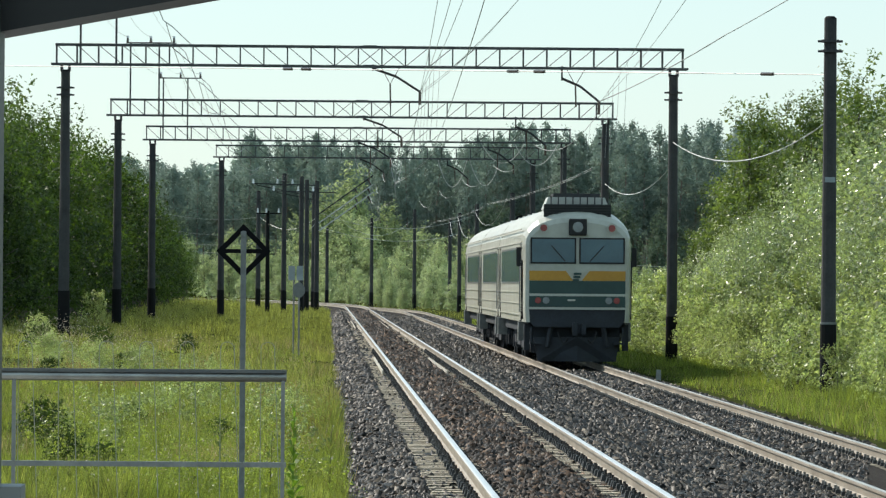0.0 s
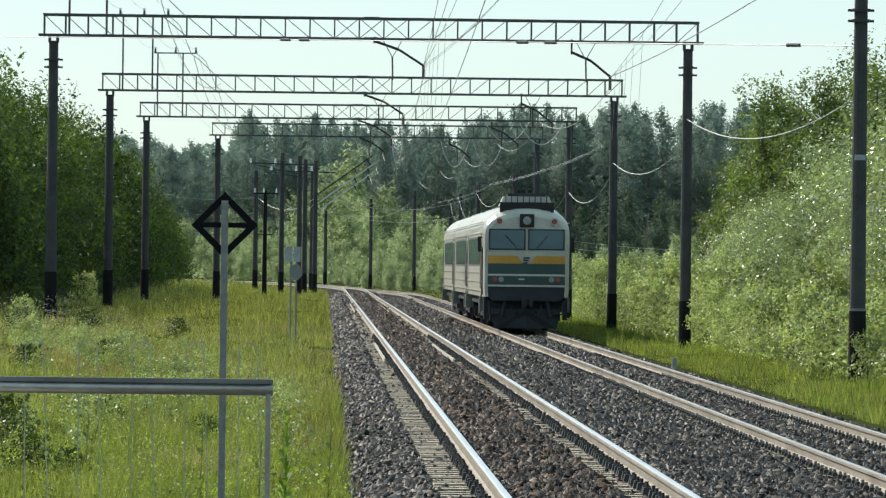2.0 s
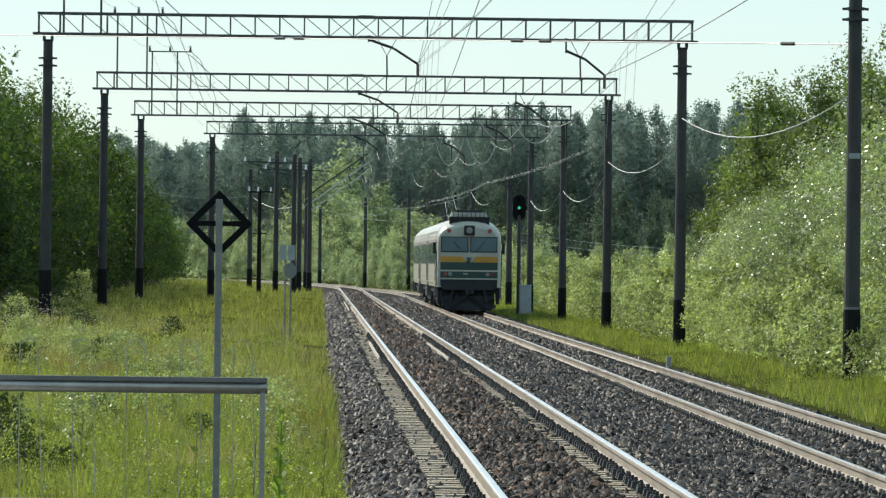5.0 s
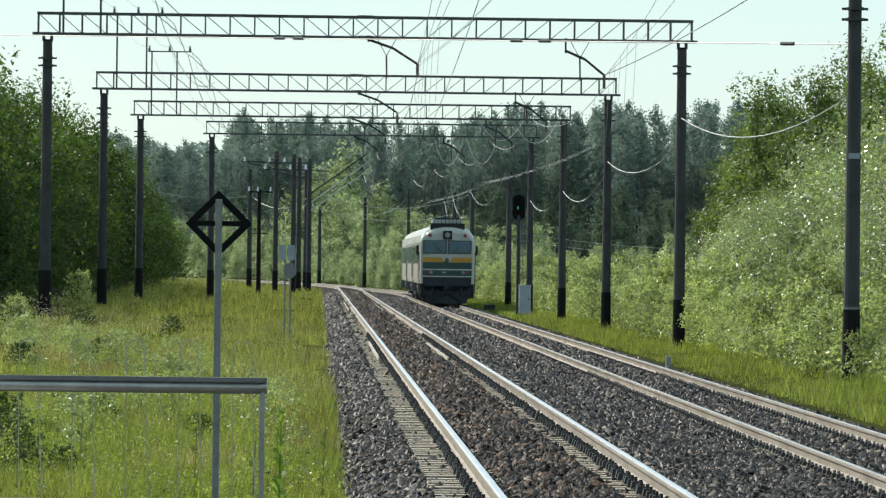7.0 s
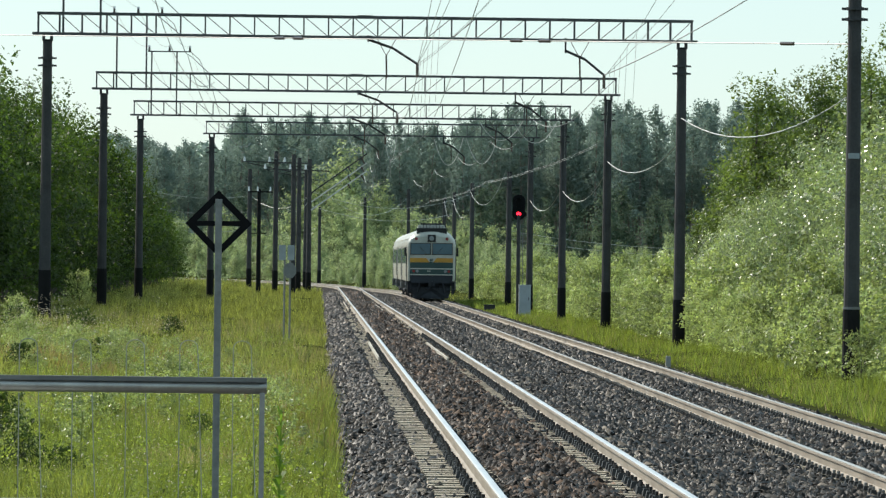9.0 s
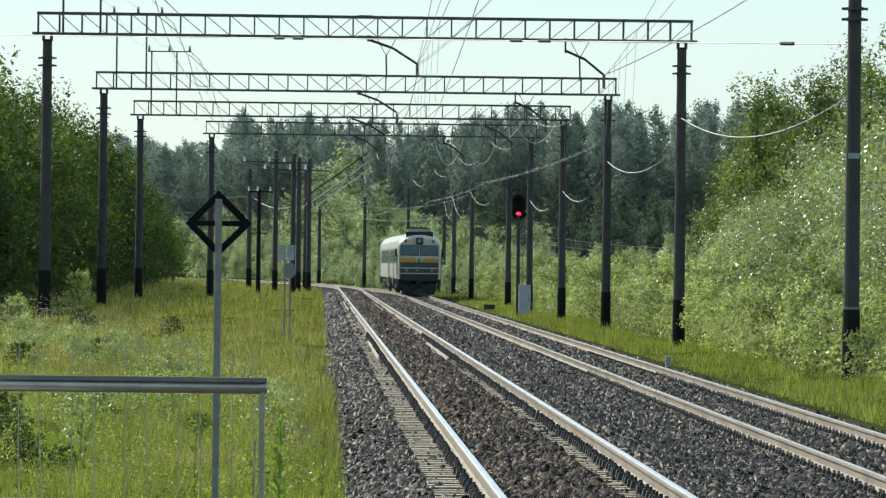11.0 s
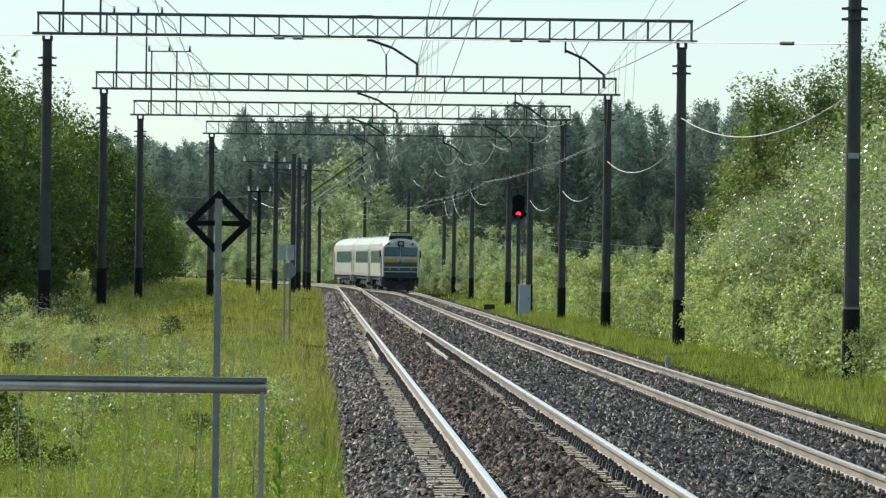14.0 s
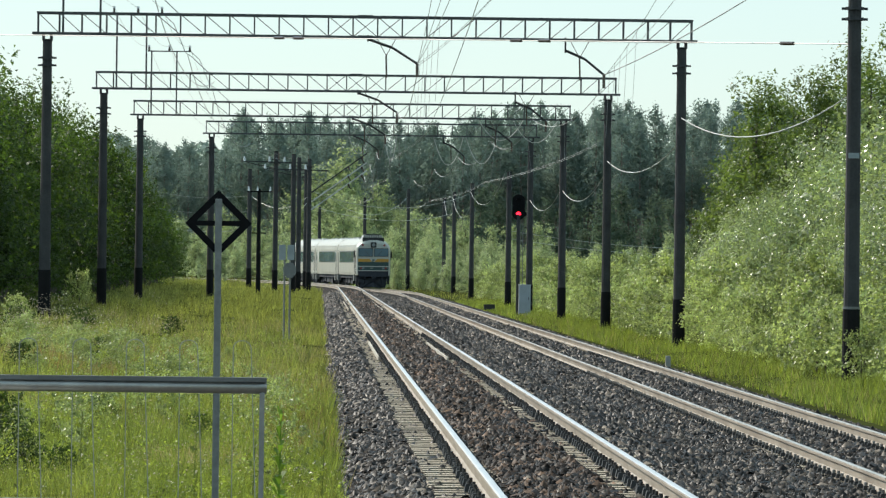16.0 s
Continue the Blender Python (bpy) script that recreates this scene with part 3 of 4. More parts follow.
    # pale loops below the far beams
    for x, s, b, w, d in ((8.9, 272, 9.05, 2.2, 1.0), (10.6, 272, 9.05, 2.2, 1.1), (7.3, 314, 9.15, 1.7, 1.6), (9.2, 314, 9.15, 1.8, 1.5), (4.0, 314, 9.15, 0.7, 1.4), (2.2, 314, 9.15, 1.2, 1.0)):
        wire("slack_cable", "pale slack cable loop below a beam", sag((x - w / 2, s, b), (x + w / 2, s, b), d), 0.02, M_PALEWIRE)
    for p, q, d in (((11.75, 430, 7.6), (11.9, 352, 8.0), 1.6), ((11.75, 487, 7.8), (11.9, 430, 7.0), 1.6), ((12.0, 530, 8.0), (11.75, 487, 7.6), 1.5), ((-0.65, 415, 8.2), (8.6, 540, 8.4), 2.2),
                    ((-0.65, 415, 7.3), (11.75, 430, 7.4), 1.2), ((-5.3, 424, 7.0), (-0.95, 415, 6.8), 0.9), ((-0.65, 415, 6.2), (11.8, 487, 6.4), 0.9), ((-3.0, 400, 6.4), (-0.95, 415, 6.4), 0.7)):
        wire("slack_cable", "pale slack cable strung between far masts", sag(p, q, d), 0.016, M_PALEWIRE)
    # thin wires far behind on the left and the right
    for z, y in ((6.2, 424), (5.4, 424), (4.8, 424), (7.4, 424)):
        wire("far_wire", "thin distant wire beside the curve", sag((-13.5, y, z), (-5.4, y, z - 0.4), 0.4), 0.01, M_PALEWIRE)
    for z in (3.1, 2.6):
        wire("far_wire", "thin distant wire behind the bushes", sag((12.1, 352, z + 1.0), (34, 430, z + 0.4), 0.5), 0.012, M_PALEWIRE)


# ---- train ----
def section(w, hip, roof, z0, y, n=16):
    """Cross-section of a carriage with a rounded roof."""
    ring = [(-w * 0.985, y, z0), (w * 0.985, y, z0), (w, y, z0 + 0.35), (w, y, hip)]
    for i in range(1, n):
        a = math.pi * i / n
        ring.append((w * math.copysign(abs(math.cos(a)) ** 0.86, math.cos(a)), y, hip + (roof - hip) * math.sin(a) ** 0.9))
    return ring + [(-w, y, hip), (-w, y, z0 + 0.35)]


def plate(x, z, w, h, y, t=0.03):
    """Upright plate across the carriage's end."""
    return Shape().box((x, y, z), (w, t, h))


def build_bogie(root, y):
    bogie = part("bogie", Shape().box((-1.0, y, 0.62), (0.14, 3.2, 0.28)).box((1.0, y, 0.62), (0.14, 3.2, 0.28)).box((0, y, 0.62), (2.0, 0.4, 0.26)), M_UNDER, root)
    for dy in (-1.15, 1.15):
        for x in (-0.8, 0.8):
            part("wheel", Shape().rod((x - 0.07, y + dy, 0.475), (x + 0.07, y + dy, 0.475), 0.475, 20), M_UNDER, bogie, "rusty steel wheel")
            part("axle_box", Shape().box((x * 1.33, y + dy, 0.48), (0.2, 0.34, 0.34)), M_UNDER, bogie)
            part("spring", Shape().rod((x * 1.33, y + dy + 0.3, 0.45), (x * 1.33, y + dy + 0.3, 0.8), 0.09, 8), M_UNDER, bogie)


def build_car(rear=False):
    L, w = 10.75, 1.56
    root = thing("rail_car", "cream diesel railcar, green and orange driving end with two windscreens" if rear else "cream diesel railcar with grey windows coupled in the train",
                 "train", group="carriages of the train")
    if rear:
        rings = [section(w * k, 3.5 + dz, 4.6 + dr, 1.22, y) for y, k, dz, dr in
                 ((-L - 0.34, 0.9, -0.1, -0.5), (-L - 0.27, 0.955, -0.05, -0.36), (-L - 0.05, 0.99, -0.02, -0.2), (-L + 0.5, 1, 0, -0.08), (-L + 1.5, 1, 0, 0), (L, 1, 0, 0))]
    else:
        rings = [section(w, 3.5, 4.6, 1.22, y) for y in (-L, L)]
    part("body", Shape().loft(rings), M_CREAM, root)
    for z in (1.42, 1.75, 2.08, 3.52, 3.9):
        for sx in (-1, 1):
            part("side_rib", Shape().box((sx * (w + 0.008), 0.4, z), (0.03, 2 * L - 1.0, 0.035)), M_ROOF if z > 3 else M_CREAM, root)
    # side windows, doors
    for sx in (-1, 1):
        y = -L + (3.4 if rear else 2.6)
        while y < L - 3.0:
            win = part("window", Shape().box((sx * (w + 0.006), y, 2.86), (0.03, 1.3, 0.95)), M_SKY_GLASS, root, "side window with sky reflection put into its colour")
            part("window_frame", Shape().box((sx * (w + 0.004), y, 2.86), (0.02, 1.42, 1.07)), M_GALV, win)
            y += 1.62
        for y in (-L + (1.6 if rear else 1.1), L - 1.1):
            door = part("door", Shape().box((sx * (w + 0.004), y, 2.35), (0.03, 0.95, 2.15)), M_CREAM, root, "cream passenger door")
            part("door_gap", Shape().box((sx * (w + 0.002), y, 2.35), (0.024, 1.03, 2.23)), M_RUBBER, door)
            part("door_window", Shape().box((sx * (w + 0.012), y, 2.9), (0.03, 0.5, 0.8)), M_SKY_GLASS, door)
            part("step", Shape().box((sx * (w - 0.08), y, 0.95), (0.3, 0.8, 0.55)), M_GALV, root, "pale entrance steps")
            part("handrail", Shape().rod((sx * (w + 0.05), y - 0.58, 1.5), (sx * (w + 0.05), y - 0.58, 2.9), 0.02, 5), M_GALV, root)
    part("underframe", Shape().box((0, 0, 1.08), (2.8, 2 * L - 0.6, 0.3)), M_UNDER, root)
    for y, h, l in ((-2.6, 0.55, 2.4), (0.8, 0.5, 2.8), (3.8, 0.45, 1.6)):
        part("equipment_box", Shape().box((0, y, 0.95 - h / 2), (2.5, l, h)), M_UNDER, root)
    for y in (3.4 - L, L - 3.4):
        build_bogie(root, y)
    # roof gear
    for y in (-6.0, -1.5, 3.0, 7.5):
        part("roof_vent", Shape().box((0, y, 4.63), (0.7, 0.9, 0.14), top=0.8), M_ROOF, root)
    for sx in (-1, 1):
        part("gangway_edge", Shape().box((sx * 0.8, L + 0.12, 2.5), (0.1, 0.5, 2.2)), M_RUBBER, root)
    part("gangway", Shape().box((0, L + 0.12, 2.55), (1.5, 0.45, 2.4)), M_RUBBER, root, "black rubber gangway")
    if not rear:
        return root
    # driving end
    F = -L - 0.345
    part("white_band", plate(0, 2.8, 2.66, 0.3, F), M_CREAM, root)
    for sx in (-1, 1):
        scr = part("windscreen", plate(sx * 0.7, 3.28, 1.22, 0.66, F - 0.035), M_SKY_GLASS, root, "windscreen pane with sky reflection put into its colour")
        part("windscreen_seal", plate(sx * 0.7, 3.28, 1.31, 0.75, F - 0.025), M_RUBBER, scr)
        part("wiper", Shape().rod((sx * 0.35, F - 0.07, 2.97), (sx * 0.75, F - 0.07, 3.42), 0.012, 4), M_RUBBER, scr)
        ring = [(sx * 0.12, F - 0.03, 2.42), (sx * 0.34, F - 0.03, 2.70), (sx * 1.37, F - 0.03, 2.70), (sx * 1.37, F - 0.03, 2.42)]
        part("orange_stripe", Shape().prism(ring, (0, 0.045, 0)), M_ORANGE, root, "orange stripe")
        part("corner_stripe", Shape().prism([(sx * 1.37, F - 0.03, 2.45), (sx * 1.37, F - 0.03, 2.70), (sx * 1.55, F + 0.42, 2.70), (sx * 1.55, F + 0.42, 2.5)], (0, 0.012, 0)), M_ORANGE, root)
        part("corner_panel", Shape().prism([(sx * 1.37, F - 0.03, 1.62), (sx * 1.37, F - 0.03, 2.42), (sx * 1.55, F + 0.42, 2.42), (sx * 1.55, F + 0.42, 1.9)], (0, 0.012, 0)), M_GREEN, root)
        tail = part("tail_lamp", Shape().rod((sx * 0.98, F - 0.06, 3.93), (sx * 0.98, F + 0.1, 3.93), 0.1, 16), M_REDLENS, root, "unlit red upper marker lamp")
        part("lamp_rim", Shape().rod((sx * 0.98, F - 0.045, 3.93), (sx * 0.98, F + 0.1, 3.93), 0.15, 16), M_CREAM, tail)
        part("headlight", Shape().rod((sx * 0.9, F - 0.075, 1.85), (sx * 0.9, F, 1.85), 0.1, 14), M_CLEARLENS, root, "round clear headlight")
        part("buffer_lamp", Shape().rod((sx * 1.13, F - 0.07, 1.85), (sx * 1.13, F, 1.85), 0.09, 14), M_REDLENS, root, "red lower lamp")
        part("mirror", Shape().box((sx * 1.67, F + 0.75, 3.1), (0.13, 0.08, 0.55)), M_RUBBER, root)
        part("mirror_arm", Shape().rod((sx * 1.5, F + 0.8, 3.35), (sx * 1.67, F + 0.75, 3.35), 0.018, 5).rod((sx * 1.5, F + 0.8, 2.85), (sx * 1.67, F + 0.75, 2.85), 0.018, 5), M_RUBBER, root)
        part("grab_rail", Shape().rod((sx * 1.56, F + 0.5, 1.3), (sx * 1.58, F + 0.5, 3.0), 0.025, 5), M_RUBBER, root)
        part("step_ladder", Shape().box((sx * 1.42, F + 0.75, 0.78), (0.16, 0.5, 0.75)), M_UNDER, root)
        part("brake_hose", Shape().line(sag((sx * 0.55, F - 0.1, 0.95), (sx * 0.3, F - 0.28, 0.75), 0.2, 6), 0.025, 5), M_RUBBER, root)
    part("emblem", Shape().box((0, F - 0.04, 2.62), (0.22, 0.02, 0.06)).box((-0.02, F - 0.04, 2.53), (0.2, 0.02, 0.06)).box((-0.05, F - 0.04, 2.44), (0.18, 0.02, 0.05)), M_GREEN, root, "small dark green emblem of bars")
    part("green_panel", plate(0, 2.23, 2.74, 0.37, F - 0.01), M_GREEN, root, "dark green panel")
    part("white_line", plate(0, 2.01, 2.76, 0.07, F - 0.016), M_CREAM, root)
    part("lamp_panel", plate(0, 1.82, 2.76, 0.32, F - 0.01), M_GREEN, root, "dark green lamp panel")
    part("white_line", plate(0, 1.62, 2.8, 0.06, F - 0.016), M_CREAM, root)
    part("lettering", Shape().box((-0.17, F - 0.035, 1.86), (0.22, 0.02, 0.05)), M_CREAM, root, "pale unreadable marking bars")
    part("apron", Shape().prism([(-1.38, F + 0.0, 1.59), (1.38, F + 0.0, 1.59), (1.36, F, 1.25), (1.22, F, 1.08), (-1.22, F, 1.08), (-1.36, F, 1.25)], (0, 0.3, 0)), M_UNDER, root, "sooty dark apron")
    for sx in (-1, 1):
        part("plough_stay", Shape().bar((sx * 0.75, F + 0.1, 1.1), (sx * 0.85, F - 0.02, 0.5), 0.1, 0.1), M_UNDER, root)
        part("end_step", Shape().box((sx * 1.2, F + 0.05, 0.62), (0.32, 0.25, 0.05)).box((sx * 1.32, F + 0.1, 0.85), (0.05, 0.08, 0.5)), M_UNDER, root)
    part("plough", Shape().prism([(-1.12, F + 0.15, 0.1), (0, F - 0.2, 0.1), (1.12, F + 0.15, 0.1), (1.25, F + 0.2, 0.8), (0, F - 0.08, 0.8), (-1.25, F + 0.2, 0.8)], (0, 0.12, 0)), M_UNDER, root)
    part("end_beam", Shape().box((0, F + 0.5, 0.78), (2.5, 0.1, 0.8)), M_UNDER, root)
    cp = part("coupler", Shape().box((0, F - 0.3, 1.04), (0.3, 0.75, 0.28)), M_UNDER, root, bevel=0.03)
    part("coupler_jaw", Shape().box((-0.1, F - 0.72, 1.04), (0.14, 0.24, 0.36)).box((0.16, F - 0.68, 1.04), (0.12, 0.2, 0.3)), M_UNDER, cp)
    box = part("headlight_box", Shape().box((0, F - 0.02, 3.96), (0.52, 0.2, 0.48)), M_RUBBER, root, "black box with the top headlight", bevel=0.04)
    part("lens", Shape().rod((0, F - 0.14, 3.96), (0, F - 0.1, 3.96), 0.15, 18), M_CLEARLENS, box)
    grille = part("roof_grille", Shape().box((0, -L + 0.02, 4.42), (1.94, 0.1, 0.4)), M_DARKSTEEL, root, "dark louvred roof screen")
    for i in range(5):
        part("louvre", Shape().box((0, -L - 0.04, 4.27 + 0.075 * i), (1.9, 0.06, 0.025)), M_RUBBER, grille)
    cool = part("cooler", Shape().box((0, -L + 1.5, 4.66), (1.9, 2.0, 0.34), top=0.86), M_CREAM, root, "ribbed roof cooler housing")
    for i in range(8):
        part("rib", Shape().box((-0.74 + 0.21 * i, -L + 0.5, 4.72), (0.03, 0.16, 0.26)), M_DARKSTEEL, cool)
    part("cooler_lid", Shape().box((0, -L + 1.6, 4.89), (1.35, 1.9, 0.1)), M_DARKSTEEL, cool)
    part("horn", Shape().rod((0.05, -L + 0.7, 4.85), (0.05, -L + 0.7, 5.05), 0.03, 6), M_DARKSTEEL, root)
    part("aerial", Shape().line([(-0.9, -L + 4.0, 4.5), (-0.75, -L + 3.8, 4.72), (-0.55, -L + 3.6, 4.95)], 0.025, 5), M_DARKSTEEL, root)
    return root


def motions():
    """The train runs away along the right-hand track and slows a little; added cover discs change the signal's light
    from green to red.
    """
    c, top = TRACKS[1]
    for i, car in enumerate(CARS):
        rows = []
        for k in range(33):
            t = k * 0.5
            s = 150.0 + 23.7 * t - 0.125 * t * t + 11.1 + 21.9 * i
            p = along(c + 0.08, s, top)
            rows.append((t, Matrix.Translation(p) @ pose(0, 0, 0, 0, 0, heading(s))))
        walk(car, rows)
    shut, opened = pose(0, 0, 0), pose(0.3, 0, 0)
    a, b = pose(*GREEN_AT), pose(*RED_AT)
    walk(GREEN_COVER, [(0, a @ opened), (6.9, a @ opened), (7.05, a @ shut), (16, a @ shut)])
    walk(RED_COVER, [(0, b @ shut), (7.05, b @ shut), (7.2, b @ opened), (16, b @ opened)])


# ---- things beside the line ----
def build_signal():
    root = thing("railway_signal", "black oval railway light signal on a dark post", "signal", Matrix.Translation((10.55, 292, lie(10.5))))
    part("post", Shape().rod((0, 0, -0.3), (0, 0, 5.4), 0.09, 10), M_DARKSTEEL, root)
    part("ladder_rail", Shape().rod((0.3, 0.1, 0), (0.22, 0.1, 4.9), 0.025, 5).rod((0.12, 0.1, 0), (0.1, 0.1, 4.9), 0.02, 5), M_GALV, root)
    for i in range(12):
        part("rung", Shape().rod((0.1, 0.1, 0.4 + 0.36 * i), (0.27, 0.1, 0.4 + 0.36 * i), 0.015, 4), M_GALV, root)
    zc = 5.8
    oval = [(0.34 * math.cos(a), 0.0, zc + (0.34 if 0 < a < math.pi else -0.34) + 0.34 * math.sin(a)) for a in [math.tau * (i + 0.5) / 24 for i in range(24)]]
    board = part("backboard", Shape().prism(oval, (0, 0.05, 0)), M_BLACK, root, "black oval backboard")
    part("lamp_case", Shape().box((0, 0.16, zc), (0.4, 0.22, 1.1)), M_DARKSTEEL, root)
    for z, m, name in ((zc + 0.35, M_BLACK, "unlit"), (zc - 0.02, M_LITGREEN, "green"), (zc - 0.36, M_LITRED, "red")):
        lamp = part("lens", Shape().rod((0, -0.02, z), (0, 0.0, z), 0.08 if name == "green" else 0.12, 18), m, board, name + " signal lens")
        hood = Shape()
        for i in range(9):
            a, b = math.radians(-10 + 200 * i / 9), math.radians(-10 + 200 * (i + 1) / 9)
            hood.add([(0.15 * math.cos(t), y, z + 0.15 * math.sin(t)) for y in (0, -0.13) for t in (a, b)], [(0, 1, 3, 2)])
        part("hood", hood, M_BLACK, lamp)
    global GREEN_AT, RED_AT, GREEN_COVER, RED_COVER
    GREEN_AT, RED_AT = (0, -0.05, zc - 0.02), (0, -0.05, zc - 0.36)
    # discs added to hide the always-lit lenses; the signal itself has none
    disc = Shape().rod((0, -0.01, 0), (0, 0.01, 0), 0.135, 18)
    GREEN_COVER = part("shutter", disc, M_BLACK, root, "black disc added to cover a lit lens")
    RED_COVER = part("shutter", disc, M_BLACK, root, "black disc added to cover a lit lens")
    cab = thing("relay_cabinet", "pale grey metal relay cabinet beside the signal post", "cabinet", Matrix.Translation((10.85, 290, lie(10.9))))
    part("body", Shape().box((0, 0, 0.9), (0.62, 0.5, 1.5)), M_CABINET, cab, bevel=0.02)
    part("door", Shape().box((0, -0.26, 0.9), (0.54, 0.02, 1.4)), M_CABINET, cab)
    part("roof", Shape().box((0, 0, 1.67), (0.68, 0.56, 0.05)), M_CABINET, cab)
    part("plinth", Shape().box((0, 0, 0.02), (0.56, 0.45, 0.4)), M_CONC, cab)
    part("handle", Shape().box((0.2, -0.285, 0.95), (0.03, 0.03, 0.14)), M_DARKSTEEL, cab)
    box = thing("track_box", "low dark steel box beside the track", "box", Matrix.Translation((10.4, 335, bed_height(9.75))))
    part("body", Shape().box((0, 0, 0.25), (0.68, 0.5, 0.3)), M_DARKSTEEL, box, bevel=0.02)
    part("lid", Shape().box((0, 0, 0.42), (0.74, 0.56, 0.05)), M_DARKSTEEL, box)
    part("leg", Shape().box((-0.25, 0, 0), (0.08, 0.3, 0.3)), M_DARKSTEEL, box)
    part("leg", Shape().box((0.25, 0, 0), (0.08, 0.3, 0.3)), M_DARKSTEEL, box)
    stone = thing("marker_post", "short pale concrete marker post beside the ballast", "marker", Matrix.Translation((9.55, 150, bed_height(9.55))))
    part("post", Shape().box((0, 0, 0.12), (0.16, 0.16, 0.5), top=0.8), M_CONC, stone, bevel=0.015)


def build_sign():
    s = 36.0
    root = thing("diamond_sign", "black hollow diamond sign with a cross on a grey steel post", "sign", Matrix.Translation((-0.66, s, lie(-0.6))))
    zc = 1.91 + (465 - 398) / 270.0 - lie(-0.6)
    part("post", Shape().box((0, 0, (zc + 0.16) / 2 - 0.2), (0.045, 0.03, zc + 0.16 + 0.4)), M_GALV, root, bevel=0.004)
    r, b = 0.218, 0.06
    pts = [(0, r), (r, 0), (0, -r), (-r, 0)]
    inn = [(x * (1 - b / r), z * (1 - b / r)) for x, z in pts]
    dia = part("diamond", Shape().add([(x, y, zc + z) for y in (0.016, 0.031) for q in (pts, inn) for x, z in q],
               [(i, (i + 1) % 4, 4 + (i + 1) % 4, 4 + i) for i in range(4)] + [(8 + i, 12 + i, 12 + (i + 1) % 4, 8 + (i + 1) % 4) for i in range(4)]
               + [(i, 8 + i, 8 + (i + 1) % 4, (i + 1) % 4) for i in range(4)] + [(4 + i, 4 + (i + 1) % 4, 12 + (i + 1) % 4, 12 + i) for i in range(4)]), M_BLACK, root, "black diamond frame")
    part("crossbar", Shape().box((0, 0.024, zc), (2 * r - 0.1, 0.013, 0.034)), M_BLACK, dia)
    for z in (-0.12, 0.12):
        part("bolt", Shape().rod((0, -0.03, zc + z), (0, -0.015, zc + z), 0.008, 6), M_GALV, root)
    pair = thing("twin_post_sign", "small faded white boards on two thin posts", "sign", Matrix.Translation((-0.92, 160, lie(-0.9))))
    for x in (-0.08, 0.08):
        part("post", Shape().rod((x, 0, -0.2), (x, 0, 2.5), 0.03, 6), M_GALV, pair)
    for x in (-0.15, 0.1):
        part("board", Shape().box((x, -0.04, 2.62), (0.2, 0.02, 0.44)), M_WHITEBOARD, pair, "faded white board")
    ring = [(0.07 + 0.2 * math.cos(math.tau * (i + 0.5) / 8), -0.05, 2.1 + 0.24 * math.sin(math.tau * (i + 0.5) / 8)) for i in range(8)]
    part("plate", Shape().prism(ring, (0, 0.02, 0)), M_GALV, pair, "grey eight-sided plate")


def build_platform():
    slab = Shape().box((-3.25, -10.0, -0.2), (6.7, 69.2, 0.8))
    tagged(new("platform", slab.mesh("platform", M_CONC)), "low grey concrete platform beside the track", "platform", kind="structure")
    y, x1, z = 24.4, -0.225, 1.358
    fence = thing("platform_fence", "grey square-tube steel railing at the platform end", "railing", Matrix.Translation((0, y, 0)))
    rail = part("top_rail", Shape().rod((x1 - 4.4, 0, z - 0.004), (x1, 0, z - 0.004), 0.029, 20), M_TUBE, fence, "round galvanised tube", smooth=True)
    part("flat_strip", Shape().box((x1 - 2.2, 0, z + 0.029), (4.4, 0.062, 0.02)), M_STRIP, rail)
    part("bottom_rail", Shape().box((x1 - 2.2, 0, 0.838), (4.4, 0.04, 0.03)), M_GALV, fence)
    for x in (x1 - 0.02, x1 - 1.6, x1 - 3.2):
        part("post", Shape().box((x, 0, 0.78), (0.022, 0.036, 1.12)), M_GALV, fence)
    # low fence of bent rods behind it
    yb = 1.3
    for i in range(9):
        x = -0.3 - 0.24 * i
        rod = [(x + 0.05, 0, 0.2), (x, 0, 1.52)] + [(x - 0.04 + 0.04 * math.cos(a), 0, 1.52 + 0.035 * math.sin(a)) for a in [math.pi * k / 8 for k in range(9)]] + [(x - 0.08, 0, 0.2)]
        hoop = new("wire_hoop", Shape().line([(p[0], 24.4 + yb - 1.0 + 0.05, p[2]) for p in rod], 0.0024, 5).mesh("wire_hoop", M_HOOP))
        tagged(hoop, "thin bent wire hoop standing behind the railing", "wire fence", "wire hoops")


def build_frame():
    """Dark edge of an opening at the back of the platform, seen only from within."""
    y = -6.0
    root = thing("window_frame", "black rubber-edged window frame standing on the platform", "window frame", Matrix.Translation((0, y, 0)))
    part("left_post", Shape().box((-0.136, 0, 1.2), (0.05, 0.05, 2.0)), M_FRAME, root)
    part("top_edge", Shape().prism([(-0.17, 0, 1.992), (0.2, 0, 2.0615), (0.2, 0, 2.3), (-0.17, 0, 2.3)], (0, 0.05, 0)), M_FRAME, root)
    part("latch", Shape().box((-0.107, -0.01, 1.836), (0.012, 0.03, 0.006)), M_GALV, root)


